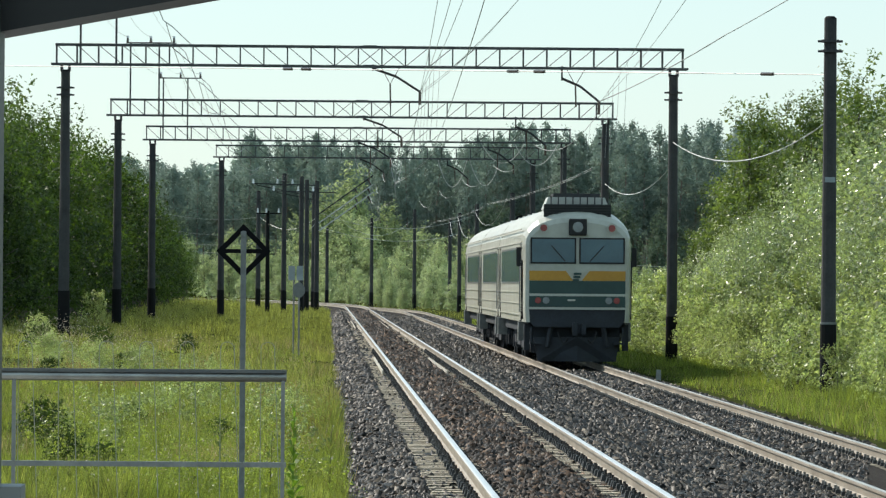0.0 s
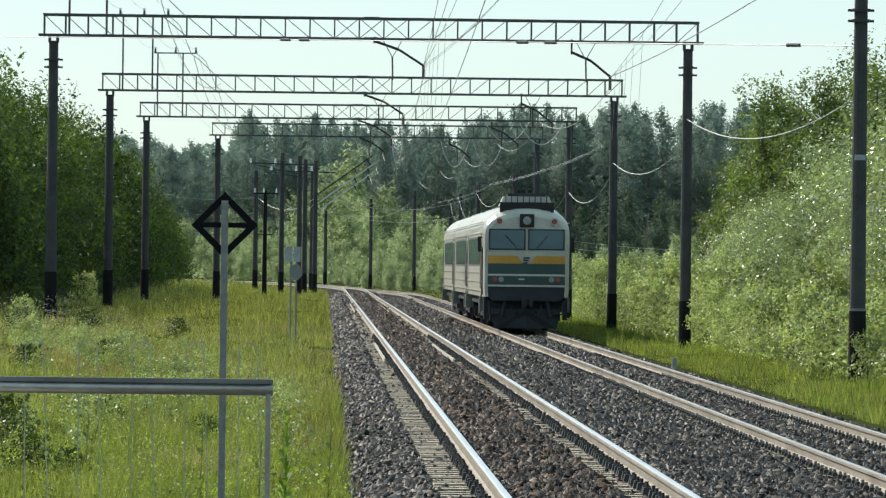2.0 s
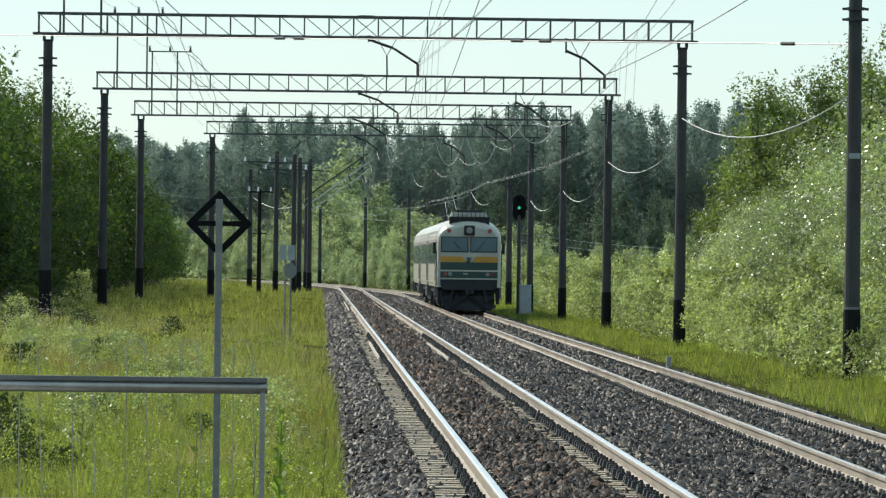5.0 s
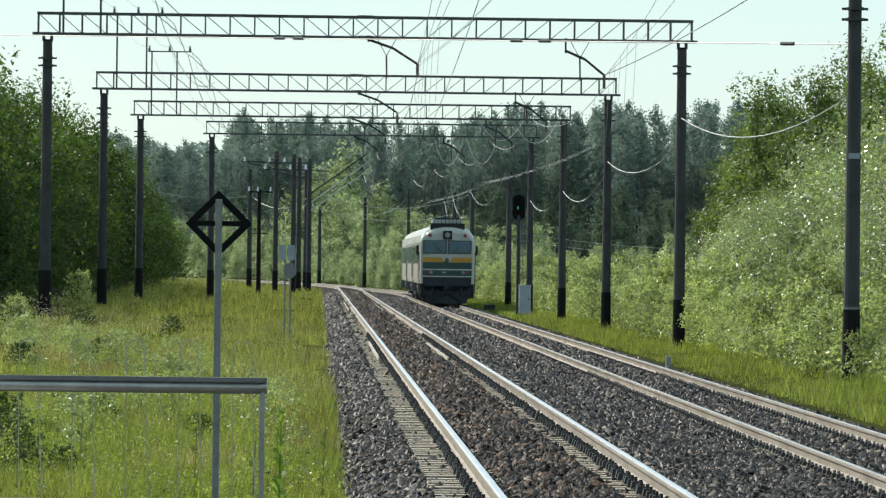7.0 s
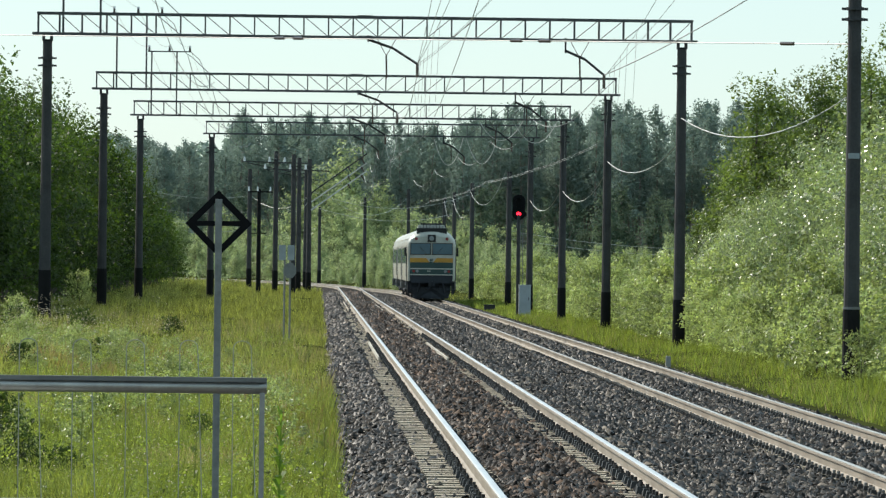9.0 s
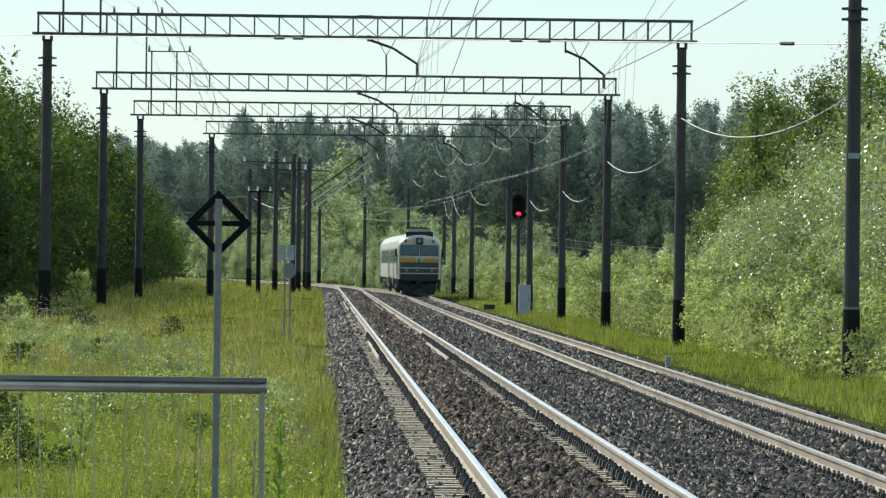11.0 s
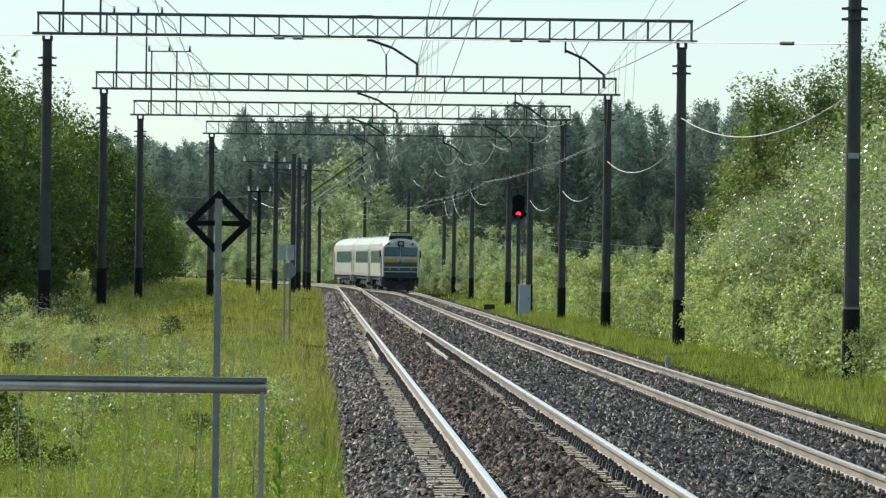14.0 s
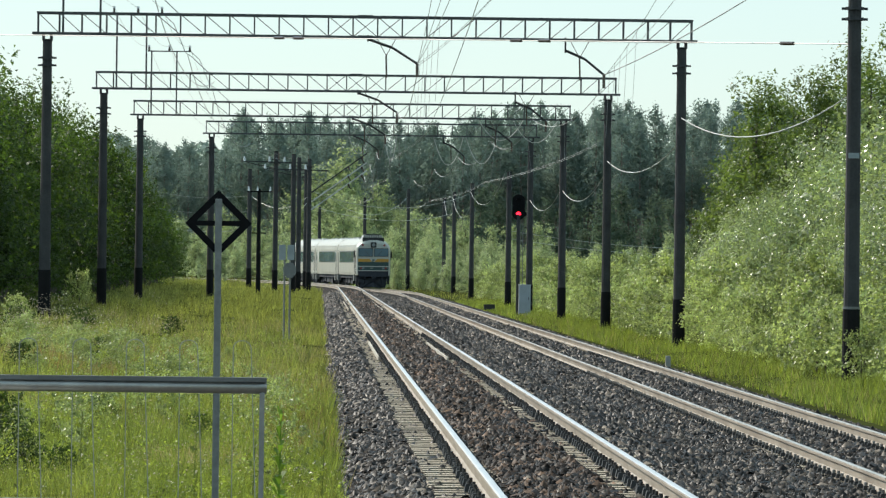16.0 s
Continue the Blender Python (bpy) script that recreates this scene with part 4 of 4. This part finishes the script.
# ---- vegetation ----
def leaf_cloud(rng, lumps, count, size, lean=0.35, spray=0.0, per=14, inner=0.4):
    """Small leaves on and just inside the surface of lumps (centre, radii), gathered in sprays of about `per` leaves."""
    c = np.array([l[0] for l in lumps], float)
    r = np.array([l[1] for l in lumps], float)
    area = r[:, 0] * r[:, 2]
    heads = max(1, count // per) if spray else count
    pick = rng.choice(len(lumps), heads, p=area / area.sum())
    d = rng.standard_normal((heads, 3))
    d /= np.linalg.norm(d, axis=1)[:, None]
    d[:, 2] = np.abs(d[:, 2]) * np.where(rng.random(heads) < 0.25, -1, 1)
    depth = 1.04 - inner * rng.random(heads) ** 1.5
    p = c[pick] + d * r[pick] * depth[:, None]
    if spray:
        own = rng.integers(0, heads, count)
        reach = spray * (0.5 + rng.random(heads))
        way = d + np.array([0, 0, 0.5])
        p = p[own] + way[own] * (reach[own] * rng.random(count))[:, None] * 1.6
        p += rng.standard_normal((count, 3)) * (0.5 * reach[own])[:, None]
        d = d[own]
    else:
        p = p + 0.07 * rng.standard_normal((count, 3))
    nrm = d + lean * np.array([0, 0, 1]) + 0.75 * rng.standard_normal((count, 3))
    nrm /= np.linalg.norm(nrm, axis=1)[:, None]
    u = np.cross(nrm, rng.standard_normal((count, 3)))
    u /= np.linalg.norm(u, axis=1)[:, None]
    v = np.cross(nrm, u)
    k = size * (0.6 + 0.8 * rng.random(count))
    u, v = u * (k * 0.75)[:, None], v * (k * 0.42)[:, None]
    verts = np.stack([p - u * 0.9 - v * 1.1, p + u * 0.4 - v, p + u * 0.1 + v * 1.5], 1).reshape(-1, 3)
    return verts, np.arange(3 * count).reshape(-1, 3)


def make_tree(rng, name, label, h, w, count, size, leaf, bark=None, lumps=9, low=0.12, group="trees", spray=0.0, shoots=5, fat=1.0):
    """A trunk with limbs and a crown of leaves in uneven lumps."""
    root = thing(name, label, "bush" if "bush" in name else "tree", None, group)
    trunk = Shape()
    top = 0.85 * h
    pts = [Vector((0.06 * h * math.sin(2.2 * k) * k, 0.05 * h * math.sin(3.1 * k + 1) * k, top * k - 0.3 * (k == 0))) for k in np.linspace(0, 1, 6)]
    for i, (a, b) in enumerate(zip(pts, pts[1:])):
        trunk.rod(a, b, 0.016 * h * (1 - i / 5.5), 7, 0.016 * h * (1 - (i + 1) / 5.5))
    ls = []
    for i in range(lumps):
        k = low + (0.98 - low) * (i + rng.random()) / lumps
        spread = 0.5 * w * (math.sin(math.pi * min(0.97, 0.22 + 0.75 * k)) ** 0.8)
        a = i * 2.4 + rng.random()
        rad = spread * fat * (0.34 + 0.22 * rng.random())
        cx, cy, cz = math.cos(a) * spread * 0.62, math.sin(a) * spread * 0.62, k * h * 0.93
        ls.append(((cx, cy, cz), (rad, rad, max(0.25, rad * (0.75 + 0.5 * rng.random())))))
        trunk.rod(pts[min(4, int(k * 5))], (cx, cy, cz), 0.006 * h, 5, 0.002 * h)
    for i in range(shoots):      # thin leading shoots
        a = rng.random() * math.tau
        q = 0.34 * w * rng.random()
        ls.append(((math.cos(a) * q, math.sin(a) * q, h * (0.78 + 0.2 * rng.random() * (1 - q / w))), (0.04 * w + 0.1, 0.04 * w + 0.1, 0.11 * h)))
    part("trunk", trunk, bark or M_BARK, root)
    v, f = leaf_cloud(rng, ls, count, size, spray=spray)
    core = [(p, tuple(0.55 * q for q in r)) for p, r in ls[:lumps]] + [((0, 0, k * h), (0.2 * w, 0.2 * w, 0.12 * h)) for k in (0.25, 0.45, 0.65)]      # thicker foliage inside
    v2, f2 = leaf_cloud(rng, core, int(count * 0.2), size * 1.5)
    v, f = np.concatenate([v, v2]), np.concatenate([f, f2 + len(v)])
    v[:, 2] = np.maximum(v[:, 2], 0.02)
    part("crown", soup("crown", v, f, leaf), None, root)
    return root


def make_pine(rng, h=23.0, count=4200):
    root = thing("pine_tree", "tall dark green pine in the far forest", "tree", None, "far pines")
    trunk = Shape().rod((0, 0, -0.5), (0.2, 0, 0.55 * h), 0.19, 7, 0.14).rod((0.2, 0, 0.55 * h), (0, 0.1, 0.97 * h), 0.14, 6, 0.03)
    ls = []
    n = 26
    for i in range(n):
        k = 0.4 + 0.57 * (i + rng.random() * 0.8) / n
        reach = (0.3 + 2.3 * (1 - k) ** 0.6) * (0.55 + 0.6 * rng.random())
        a = 2.4 * i + rng.random()
        c = (math.cos(a) * reach * 0.8, math.sin(a) * reach * 0.8, k * h)
        trunk.rod((0.1, 0, k * h - 0.5), c, 0.045, 4, 0.02)
        ls.append((c, (0.35 + reach * 0.42, 0.35 + reach * 0.42, 0.45 + 0.4 * rng.random())))
    for i in range(5):      # upright leading shoots
        a = rng.random() * math.tau
        q = 0.9 * rng.random()
        ls.append(((math.cos(a) * q, math.sin(a) * q, h * (0.99 - 0.05 * q)), (0.16, 0.16, 0.7)))
    for i in range(6):      # dead stubs on the bare trunk
        a, z = rng.random() * math.tau, h * rng.uniform(0.15, 0.4)
        trunk.rod((0.1, 0, z), (0.1 + math.cos(a) * 1.2, math.sin(a) * 1.2, z - 0.2), 0.03, 4, 0.01)
    part("trunk", trunk, M_PINEBARK, root)
    v, f = leaf_cloud(rng, ls, count, 0.25, 0.2, spray=0.34, per=7)
    part("crown", soup("crown", v, f, M_HAZY_NEEDLE), None, root)
    return root


def plant(kinds, spots, rng):
    """Sets copies of the trees in kinds at (x, y, height, kind); the patterns themselves go to the first spots."""
    first = {}
    for x, y, h, k in spots:
        ob, h0 = kinds[k]
        sc = h / h0
        m = Matrix.Translation((x, y, lie(x) - 0.05)) @ pose(0, 0, 0, rng.normal(0, 2), rng.normal(0, 2), rng.random() * 360) @ Matrix.Diagonal((sc * rng.uniform(0.9, 1.15), sc * rng.uniform(0.9, 1.15), sc, 1))
        if k not in first:
            first[k] = m
        else:
            copy_thing(ob, m)
    for k, m in first.items():
        kinds[k][0].matrix_world = m


def build_trees():
    rng = np.random.default_rng(11)
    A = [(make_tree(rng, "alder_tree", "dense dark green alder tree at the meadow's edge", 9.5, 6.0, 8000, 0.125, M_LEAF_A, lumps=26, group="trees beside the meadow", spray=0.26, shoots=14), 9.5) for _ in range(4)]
    spots = []
    y = 186.0
    while y < 452:
        hh = 8.9 if y < 300 else 9.3 if y < 345 else 9.3 - (y - 345) * 0.042
        spots.append((-12.9 + rng.normal(0, 0.6), y, hh * rng.uniform(0.66, 1.04), int(rng.integers(4))))
        spots.append((-16.2 + rng.normal(0, 0.8), y + 3, hh * rng.uniform(0.92, 1.2), int(rng.integers(4))))
        y += rng.uniform(5.2, 7.4)
    for y in range(240, 420, 20):
        spots.append((-20.5 + rng.normal(0, 1), y, rng.uniform(10, 12), int(rng.integers(4))))
    plant(dict(enumerate(A)), spots, rng)
    # willows on the bank: low front rows, taller ones behind
    B = [(make_tree(rng, "willow_bush", "silvery green willow bush beside the railway", 6.0, 5.2, 14000, 0.085, M_LEAF_B, lumps=24, low=0.03, group="bushes beside the railway", spray=0.2, shoots=12), 6.0) for _ in range(4)]
    T = [(make_tree(rng, "willow_tree", "tall green willow tree behind the bushes", 10.0, 4.6, 12000, 0.115, M_LEAF_T, lumps=24, low=0.05, group="bushes beside the railway", spray=0.25, shoots=12), 10.0) for _ in range(2)]
    spots = []
    y = 138.0
    while y < 236:
        spots.append((15.9 + 0.012 * (y - 138) + rng.normal(0, 0.4), y, rng.uniform(3.2, 4.8), int(rng.integers(4))))
        spots.append((18.8 + 0.008 * (y - 138) + rng.normal(0, 0.5), y + 2, rng.uniform(5.8, 7.6) if y < 205 else 5.2, int(rng.integers(4))))
        y += rng.uniform(4.6, 6.2)
    for x, y, h in ((19.3, 238, 10.0), (20.6, 236, 9.4), (21.2, 226, 9.9), (22.6, 222, 10.8), (18.9, 246, 8.2), (18.3, 250, 6.6), (17.6, 250, 4.6), (22.6, 205, 9.8), (22.2, 186, 9.6), (21.6, 170, 9.4), (20.9, 154, 8.8), (23.6, 240, 10.6), (19.9, 243, 8.8), (18.5, 242, 7.0), (19.8, 230, 7.6), (21.9, 232, 9.2)):
        spots.append((x, y, h, 4 + int(rng.integers(2))))
    plant(dict(enumerate(B + T)), spots, rng)
    C = [(make_tree(rng, "birch_bush", "light green young birch and willow growth", 3.2, 3.4, 2700, 0.095, M_LEAF_C, low=0.02, lumps=8, group="low bushes", spray=0.12, shoots=9), 3.2) for _ in range(3)]
    spots = [(rng.uniform(12.7, 13.8), y, rng.uniform(1.1, 2.2), int(rng.integers(3))) for y in np.arange(104, 236, 2.3)]
    spots += [(rng.uniform(14.0, 15.6), y, rng.uniform(1.8, 3.2), int(rng.integers(3))) for y in np.arange(128, 236, 3.0)]
    spots += [(rng.uniform(13.2, 18.5), y, rng.uniform(1.2, 3.0), int(rng.integers(3))) for y in np.arange(240, 470, 3.6)]
    spots += [(rng.uniform(12.6, 14.4), y, rng.uniform(0.9, 1.9), int(rng.integers(3))) for y in np.arange(238, 470, 5)]
    spots += [(-10.4, 240, 1.5, 0), (-5.9, 110, 0.55, 1), (-5.2, 114, 0.75, 2), (-4.6, 108, 0.6, 0), (-4.2, 111, 0.7, 1), (-3.7, 106, 0.5, 2), (-2.2, 92, 0.5, 0), (-6.6, 122, 0.8, 1), (-2.5, 96, 0.55, 2),
              (-5.2, 101, 0.45, 2), (-3.0, 84, 0.42, 1), (-5.5, 125, 0.7, 1), (-4.6, 128, 0.6, 0), (-6.9, 130, 0.8, 1), (-1.9, 118, 0.5, 0), (-8.2, 150, 0.8, 0), (-9.2, 168, 0.9, 2), (-2.0, 76, 0.4, 1)]
    plant(dict(enumerate(C)), spots, rng)
    D = [(make_tree(rng, "birch_tree", "light green birch tree at the outer side of the curve", 10.0, 5.0, 4400, 0.21, M_HAZY_LEAF, low=0.06, lumps=14, group="trees at the curve", spray=0.4, shoots=10, fat=1.35), 10.0) for _ in range(3)]
    spots = []
    for y in np.arange(470, 700, 7.0):
        c = along(15.5, y)
        spots.append((c.x + rng.normal(0, 1), c.y, rng.uniform(2.0, 4.0), int(rng.integers(3))))
        c = along(20, y + 3)
        spots.append((c.x + rng.normal(0, 1.2), c.y, rng.uniform(3.2, 6.0), int(rng.integers(3))))
    for y0, share in ((705, 1.0), (668, 0.72)):      # a tall group at the bend, lower to both sides
        for x in np.arange(-26, 72, 2.1):
            top = 7.5 if x < -3 else 6 + 11.0 * math.exp(-((x - 2.0) / 3.6) ** 2) if x < 4 else max(5.0, 14.0 - 0.42 * (x - 4))
            spots.append((x + rng.normal(0, 0.9), y0 + rng.uniform(-12, 18), top * share * rng.uniform(0.72, 1.08), int(rng.integers(3))))
    for x in np.arange(-60, -26, 4.0):
        spots.append((x, rng.uniform(690, 730), rng.uniform(6, 10), int(rng.integers(3))))
    plant(dict(enumerate(D)), spots, rng)
    lumps = []
    for _ in range(700):      # low growth between the curve and the forest
        x, y = rng.uniform(-40, 75), rng.uniform(470, 745)
        c = along(0, y).x
        if x < c - 6 or x > c + 14:
            r = rng.uniform(0.5, 1.3)
            lumps.append(((x, y, lie(x) + 0.6 * r), (1.5 * r, 1.5 * r, r)))
    v, f = leaf_cloud(rng, lumps, 42000, 0.2, spray=0.25)
    tagged(new("brushwood", soup("brushwood", v, f, M_HAZY_LEAF)), "light green low brushwood before the forest", "brushwood", kind="stuff")
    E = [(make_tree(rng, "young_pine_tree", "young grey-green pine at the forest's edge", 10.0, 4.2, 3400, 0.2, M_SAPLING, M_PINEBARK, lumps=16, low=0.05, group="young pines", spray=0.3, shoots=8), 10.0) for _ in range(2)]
    spots = [(x + rng.normal(0, 1), rng.uniform(722, 738), rng.uniform(6.5, 12.5), int(rng.integers(2))) for x in np.arange(-40, 78, 2.6)]
    plant(dict(enumerate(E)), spots, rng)
    P = [(make_pine(rng), 23.0) for _ in range(5)]
    spots = []
    for row in range(4):
        for x in np.arange(-60, 82, 2.3):
            h = rng.uniform(19.4, 22.6) - (3.6 if x < -14 else 0) + (1.4 if 24 < x < 66 else 0)
            spots.append((x + rng.normal(0, 1.0), 748 + 11 * row + rng.normal(0, 3), h, int(rng.integers(5))))
    plant(dict(enumerate(P)), spots, rng)
    lumps = [((x + rng.normal(0, 1.5), 816 + rng.normal(0, 4), z * rng.uniform(0.85, 1.15)), (3.0, 3.0, 3.4)) for x in np.arange(-70, 92, 3.0) for z in (2.5, 7.0, 11.5, 15.5)]
    v, f = leaf_cloud(rng, lumps, 52000, 0.8)
    xs, zs = np.arange(-130, 150, 2.0), (0.0, 4.0, 8.0, 12.0, 15.0, 17.0)
    ridge = Shape()
    ridge.add([(x, 842 + 4 * noise.noise(Vector((x * 0.2, z * 0.3, 2))) + 0.5 * z, z * (1 + 0.16 * noise.noise(Vector((x * 0.35, z * 0.1, 5)))))
               for z in zs for x in xs],
              [(j * len(xs) + i, j * len(xs) + i + 1, (j + 1) * len(xs) + i + 1, (j + 1) * len(xs) + i) for j in range(len(zs) - 1) for i in range(len(xs) - 1)])
    tagged(new("backdrop", ridge.mesh("backdrop", M_HAZY_NEEDLE, True)), "dark green forest in the far distance", "forest", kind="structure")
    tagged(new("forest_thicket", soup("forest_thicket", v, f, M_HAZY_NEEDLE)), "dense dark forest behind the pines", "thicket", kind="stuff")


def blades(rng, x, y, z, h, width, lean):
    """Bent grass blades of three corners each, two to a tuft."""
    n = len(x)
    a = rng.random(n) * math.tau
    u = np.stack([np.cos(a), np.sin(a), np.zeros(n)], 1) * width[:, None]
    base = np.stack([x, y, z], 1)
    b = rng.random(n) * math.tau
    tip = base + np.stack([np.cos(b) * lean * h, np.sin(b) * lean * h, h], 1)
    return np.stack([base - u, base + u, tip], 1).reshape(-1, 3), np.arange(3 * n).reshape(-1, 3)


def build_grass():
    rng = np.random.default_rng(5)

    def field(name, label, n, xr, yr, hr, wd, m, power=2.0, patch=0.0):
        y = yr[0] + (yr[1] - yr[0]) * rng.random(n) ** power
        low = np.maximum(xr[0], -0.068 * y - 0.8)      # thicker growth close to the line
        x = low + (xr[1] - low) * rng.random(n)
        keep = np.ones(n, bool)
        if patch:
            keep = np.array([noise.noise(Vector((p * 0.5, q * 0.12, 7.0))) > patch - 0.5 for p, q in zip(x, y)])
        if yr[1] > 500 and xr[0] < 0 < xr[1]:
            shift = np.where(y > S0, (y - S0) ** 2 / (2 * RADIUS), 0)
            keep &= (x + shift < 0.0) | (x + shift > 10.0)
        x, y = x[keep], y[keep]
        z = np.array([lie(q) for q in x]) - 0.03
        tall = np.array([0.72 + 0.7 * noise.noise(Vector((p * 0.35, q * 0.08, 1.0))) + 0.75 * noise.noise(Vector((p * 1.7, q * 0.5, 4.0))) for p, q in zip(x, y)])
        h = (hr[0] + (hr[1] - hr[0]) * rng.random(len(x))) * np.clip(tall, 0.25, 1.6)
        v, f = blades(rng, x, y, z, h, wd * (0.6 + 0.8 * rng.random(len(x))) * (1 + y / 160), 0.35)
        tagged(new(name, soup(name, v, f, m)), label, "grass", kind="stuff")

    field("meadow_grass", "tall sunlit green meadow grass", 230000, (-13, 0.25), (42, 480), (0.12, 0.46), 0.0048, M_GRASS, 1.7, 0.3)
    field("near_grass", "fine green grass close to the platform", 90000, (-6.5, 0.25), (42, 96), (0.14, 0.52), 0.0032, M_WEED, 1.2)
    field("verge_grass", "tall green grass beside the ballast", 80000, (9.9, 14.5), (84, 400), (0.12, 0.42), 0.005, M_WEED, 1.6)
    field("dry_grass", "straw-coloured seeding grass in the meadow", 30000, (-9, 0.35), (58, 200), (0.3, 0.52), 0.004, M_DRY, 2.0, 0.62)
    field("far_grass", "green grass beside the far curve", 16000, (-16, 22), (395, 560), (0.2, 0.5), 0.006, M_GRASS, 1.0)
    field("verge_dry_grass", "straw-coloured grass beside the ballast", 1800, (9.8, 12.0), (80, 300), (0.2, 0.4), 0.005, M_DRY, 1.6)
    field("sorrel", "rust-coloured sorrel heads in the meadow", 4500, (-7.5, -2.6), (92, 132), (0.25, 0.5), 0.006, M_RUST, 1.0, 0.5)
    field("sorrel", "rust-coloured sorrel heads beside the ballast", 3500, (-1.3, 0.15), (58, 100), (0.25, 0.45), 0.004, M_RUST, 1.0, 0.5)
    # leafy weeds and pale blossoms between the grass
    lumps = []
    for i in range(240):
        y = 46 + 110 * rng.random() ** 1.4
        x = rng.uniform(-0.06, 0.0) * y
        r = rng.uniform(0.1, 0.32)
        lumps.append(((x, y, lie(x) + r), (r * 1.3, r * 1.3, r)))
    v, f = leaf_cloud(rng, lumps, 30000, 0.021, spray=0.045, per=9)
    tagged(new("meadow_weeds", soup("meadow_weeds", v, f, M_WEED)), "leafy light green weeds in the meadow", "weeds", kind="stuff")
    sprigs = []
    for cx, cy, wide, n in ((-5.0, 112, 1.3, 26), (-4.2, 118, 0.8, 12), (-2.3, 98, 0.7, 18), (-1.9, 80, 0.6, 14), (-0.9, 84, 0.45, 16), (-2.4, 68, 0.5, 12), (-0.5, 72, 0.4, 10), (-5.9, 124, 0.9, 12)):
        for _ in range(n):
            x, y, r = cx + rng.normal(0, wide), cy + rng.normal(0, 5), rng.uniform(0.1, 0.24)
            sprigs.append(((x, y, lie(x) + 0.15 + r), (r, r, r * 1.3)))
    v, f = leaf_cloud(rng, sprigs, 20000, 0.03, spray=0.05, per=10)
    tagged(new("pale_weeds", soup("pale_weeds", v, f, M_LEAF_C)), "pale green leafy sprigs standing in the meadow", "weeds", kind="stuff")
    spots = [((l[0][0], l[0][1], l[0][2] + l[1][2] * 0.7), (l[1][0], l[1][1], 0.15)) for l in lumps[::2]]
    v, f = leaf_cloud(rng, spots, 3000, 0.012)
    tagged(new("meadow_blossoms", soup("meadow_blossoms", v, f, M_BLOSSOM)), "small pale blossoms among the weeds", "flowers", kind="stuff")
    lumps = [((rng.uniform(-7.2, -3.4), rng.uniform(110, 132), rng.uniform(0.35, 0.9)), (0.5, 0.5, 0.25)) for _ in range(30)]
    v, f = leaf_cloud(rng, lumps, 1400, 0.022)
    tagged(new("blossom_heads", soup("blossom_heads", v, f, M_BLOSSOM)), "pale pinkish flower heads above the weeds", "flowers", kind="stuff")
    shrub = make_tree(rng, "meadow_shrub", "low dark green shrub in the meadow grass", 1.0, 1.5, 3200, 0.04, M_LEAF_A, lumps=10, low=0.05, group="meadow shrubs", spray=0.04, shoots=8)
    for sx, sy, k in ((-3.3, 60, 0.45), (-3.6, 63, 0.5), (-3.0, 56, 0.42), (-2.5, 54, 0.4), (-2.9, 74, 0.4), (-1.5, 70, 0.35), (-5.6, 104, 0.5), (-4.4, 112, 0.55), (-8.2, 150, 0.7), (-7.0, 163, 0.6), (-4.2, 158, 0.55), (-10.6, 200, 0.9)):
        copy_thing(shrub, Matrix.Translation((sx, sy, lie(sx))) @ pose(0, 0, 0, 0, 0, 97 * sy) @ Matrix.Scale(k, 4))
    shrub.matrix_world = Matrix.Translation((-3.8, 66, lie(-3.8))) @ Matrix.Scale(0.55, 4)
    for px, py in ((-0.55, 46.5), (-1.1, 49), (-2.2, 51), (0.05, 53)):
        stalk = thing("meadow_weed", "slender leafy weed standing in the grass", "plant", Matrix.Translation((px, py, lie(px))), "slender weeds")
        part("stem", Shape().rod((0, 0, 0), (0.03, 0, 0.85), 0.008, 5, 0.004), M_WEED, stalk)
        for i in range(9):
            a, z = 2.4 * i, 0.2 + 0.07 * i
            tip = Vector((math.cos(a) * 0.1, math.sin(a) * 0.1, z + 0.05))
            sidev = Vector((-math.sin(a), math.cos(a), 0)) * 0.02
            part("leaf", Shape().add([(0.01, 0, z), tip * 0.5 + Vector((0, 0, z * 0.5 + 0.03)) + sidev, tip, tip * 0.5 + Vector((0, 0, z * 0.5 + 0.03)) - sidev], [(0, 1, 2, 3)]), M_WEED, stalk)
    herb = thing("tall_weed", "tall bright green leafy weed beside the ballast", "plant", Matrix.Translation((-0.31, 44.5, lie(-0.3))))
    part("stem", Shape().rod((0, 0, 0), (0.02, 0, 1.16), 0.012, 6, 0.005), M_HERB, herb)
    for i in range(34):
        a, z = 2.4 * i, 0.1 + 0.031 * i
        l = 0.17 * (1 - 0.75 * i / 34)
        tip = Vector((math.cos(a) * l, math.sin(a) * l, z + 0.08))
        sidev = Vector((-math.sin(a), math.cos(a), 0)) * l * 0.3
        mid = tip * 0.5 + Vector((0.01, 0, z * 0.5 + 0.05))
        part("leaf", Shape().add([(0.01, 0, z), mid + sidev, tip, mid - sidev], [(0, 1, 2, 3)]), M_HERB, herb)


# ---- the place ----
build_ground()
build_ballast()
build_platform()
build_overhead()
build_wires()
CARS = [build_car(True), build_car(), build_car()]
build_signal()
build_sign()
build_frame()
build_trees()
build_grass()
build_tracks()
motions()
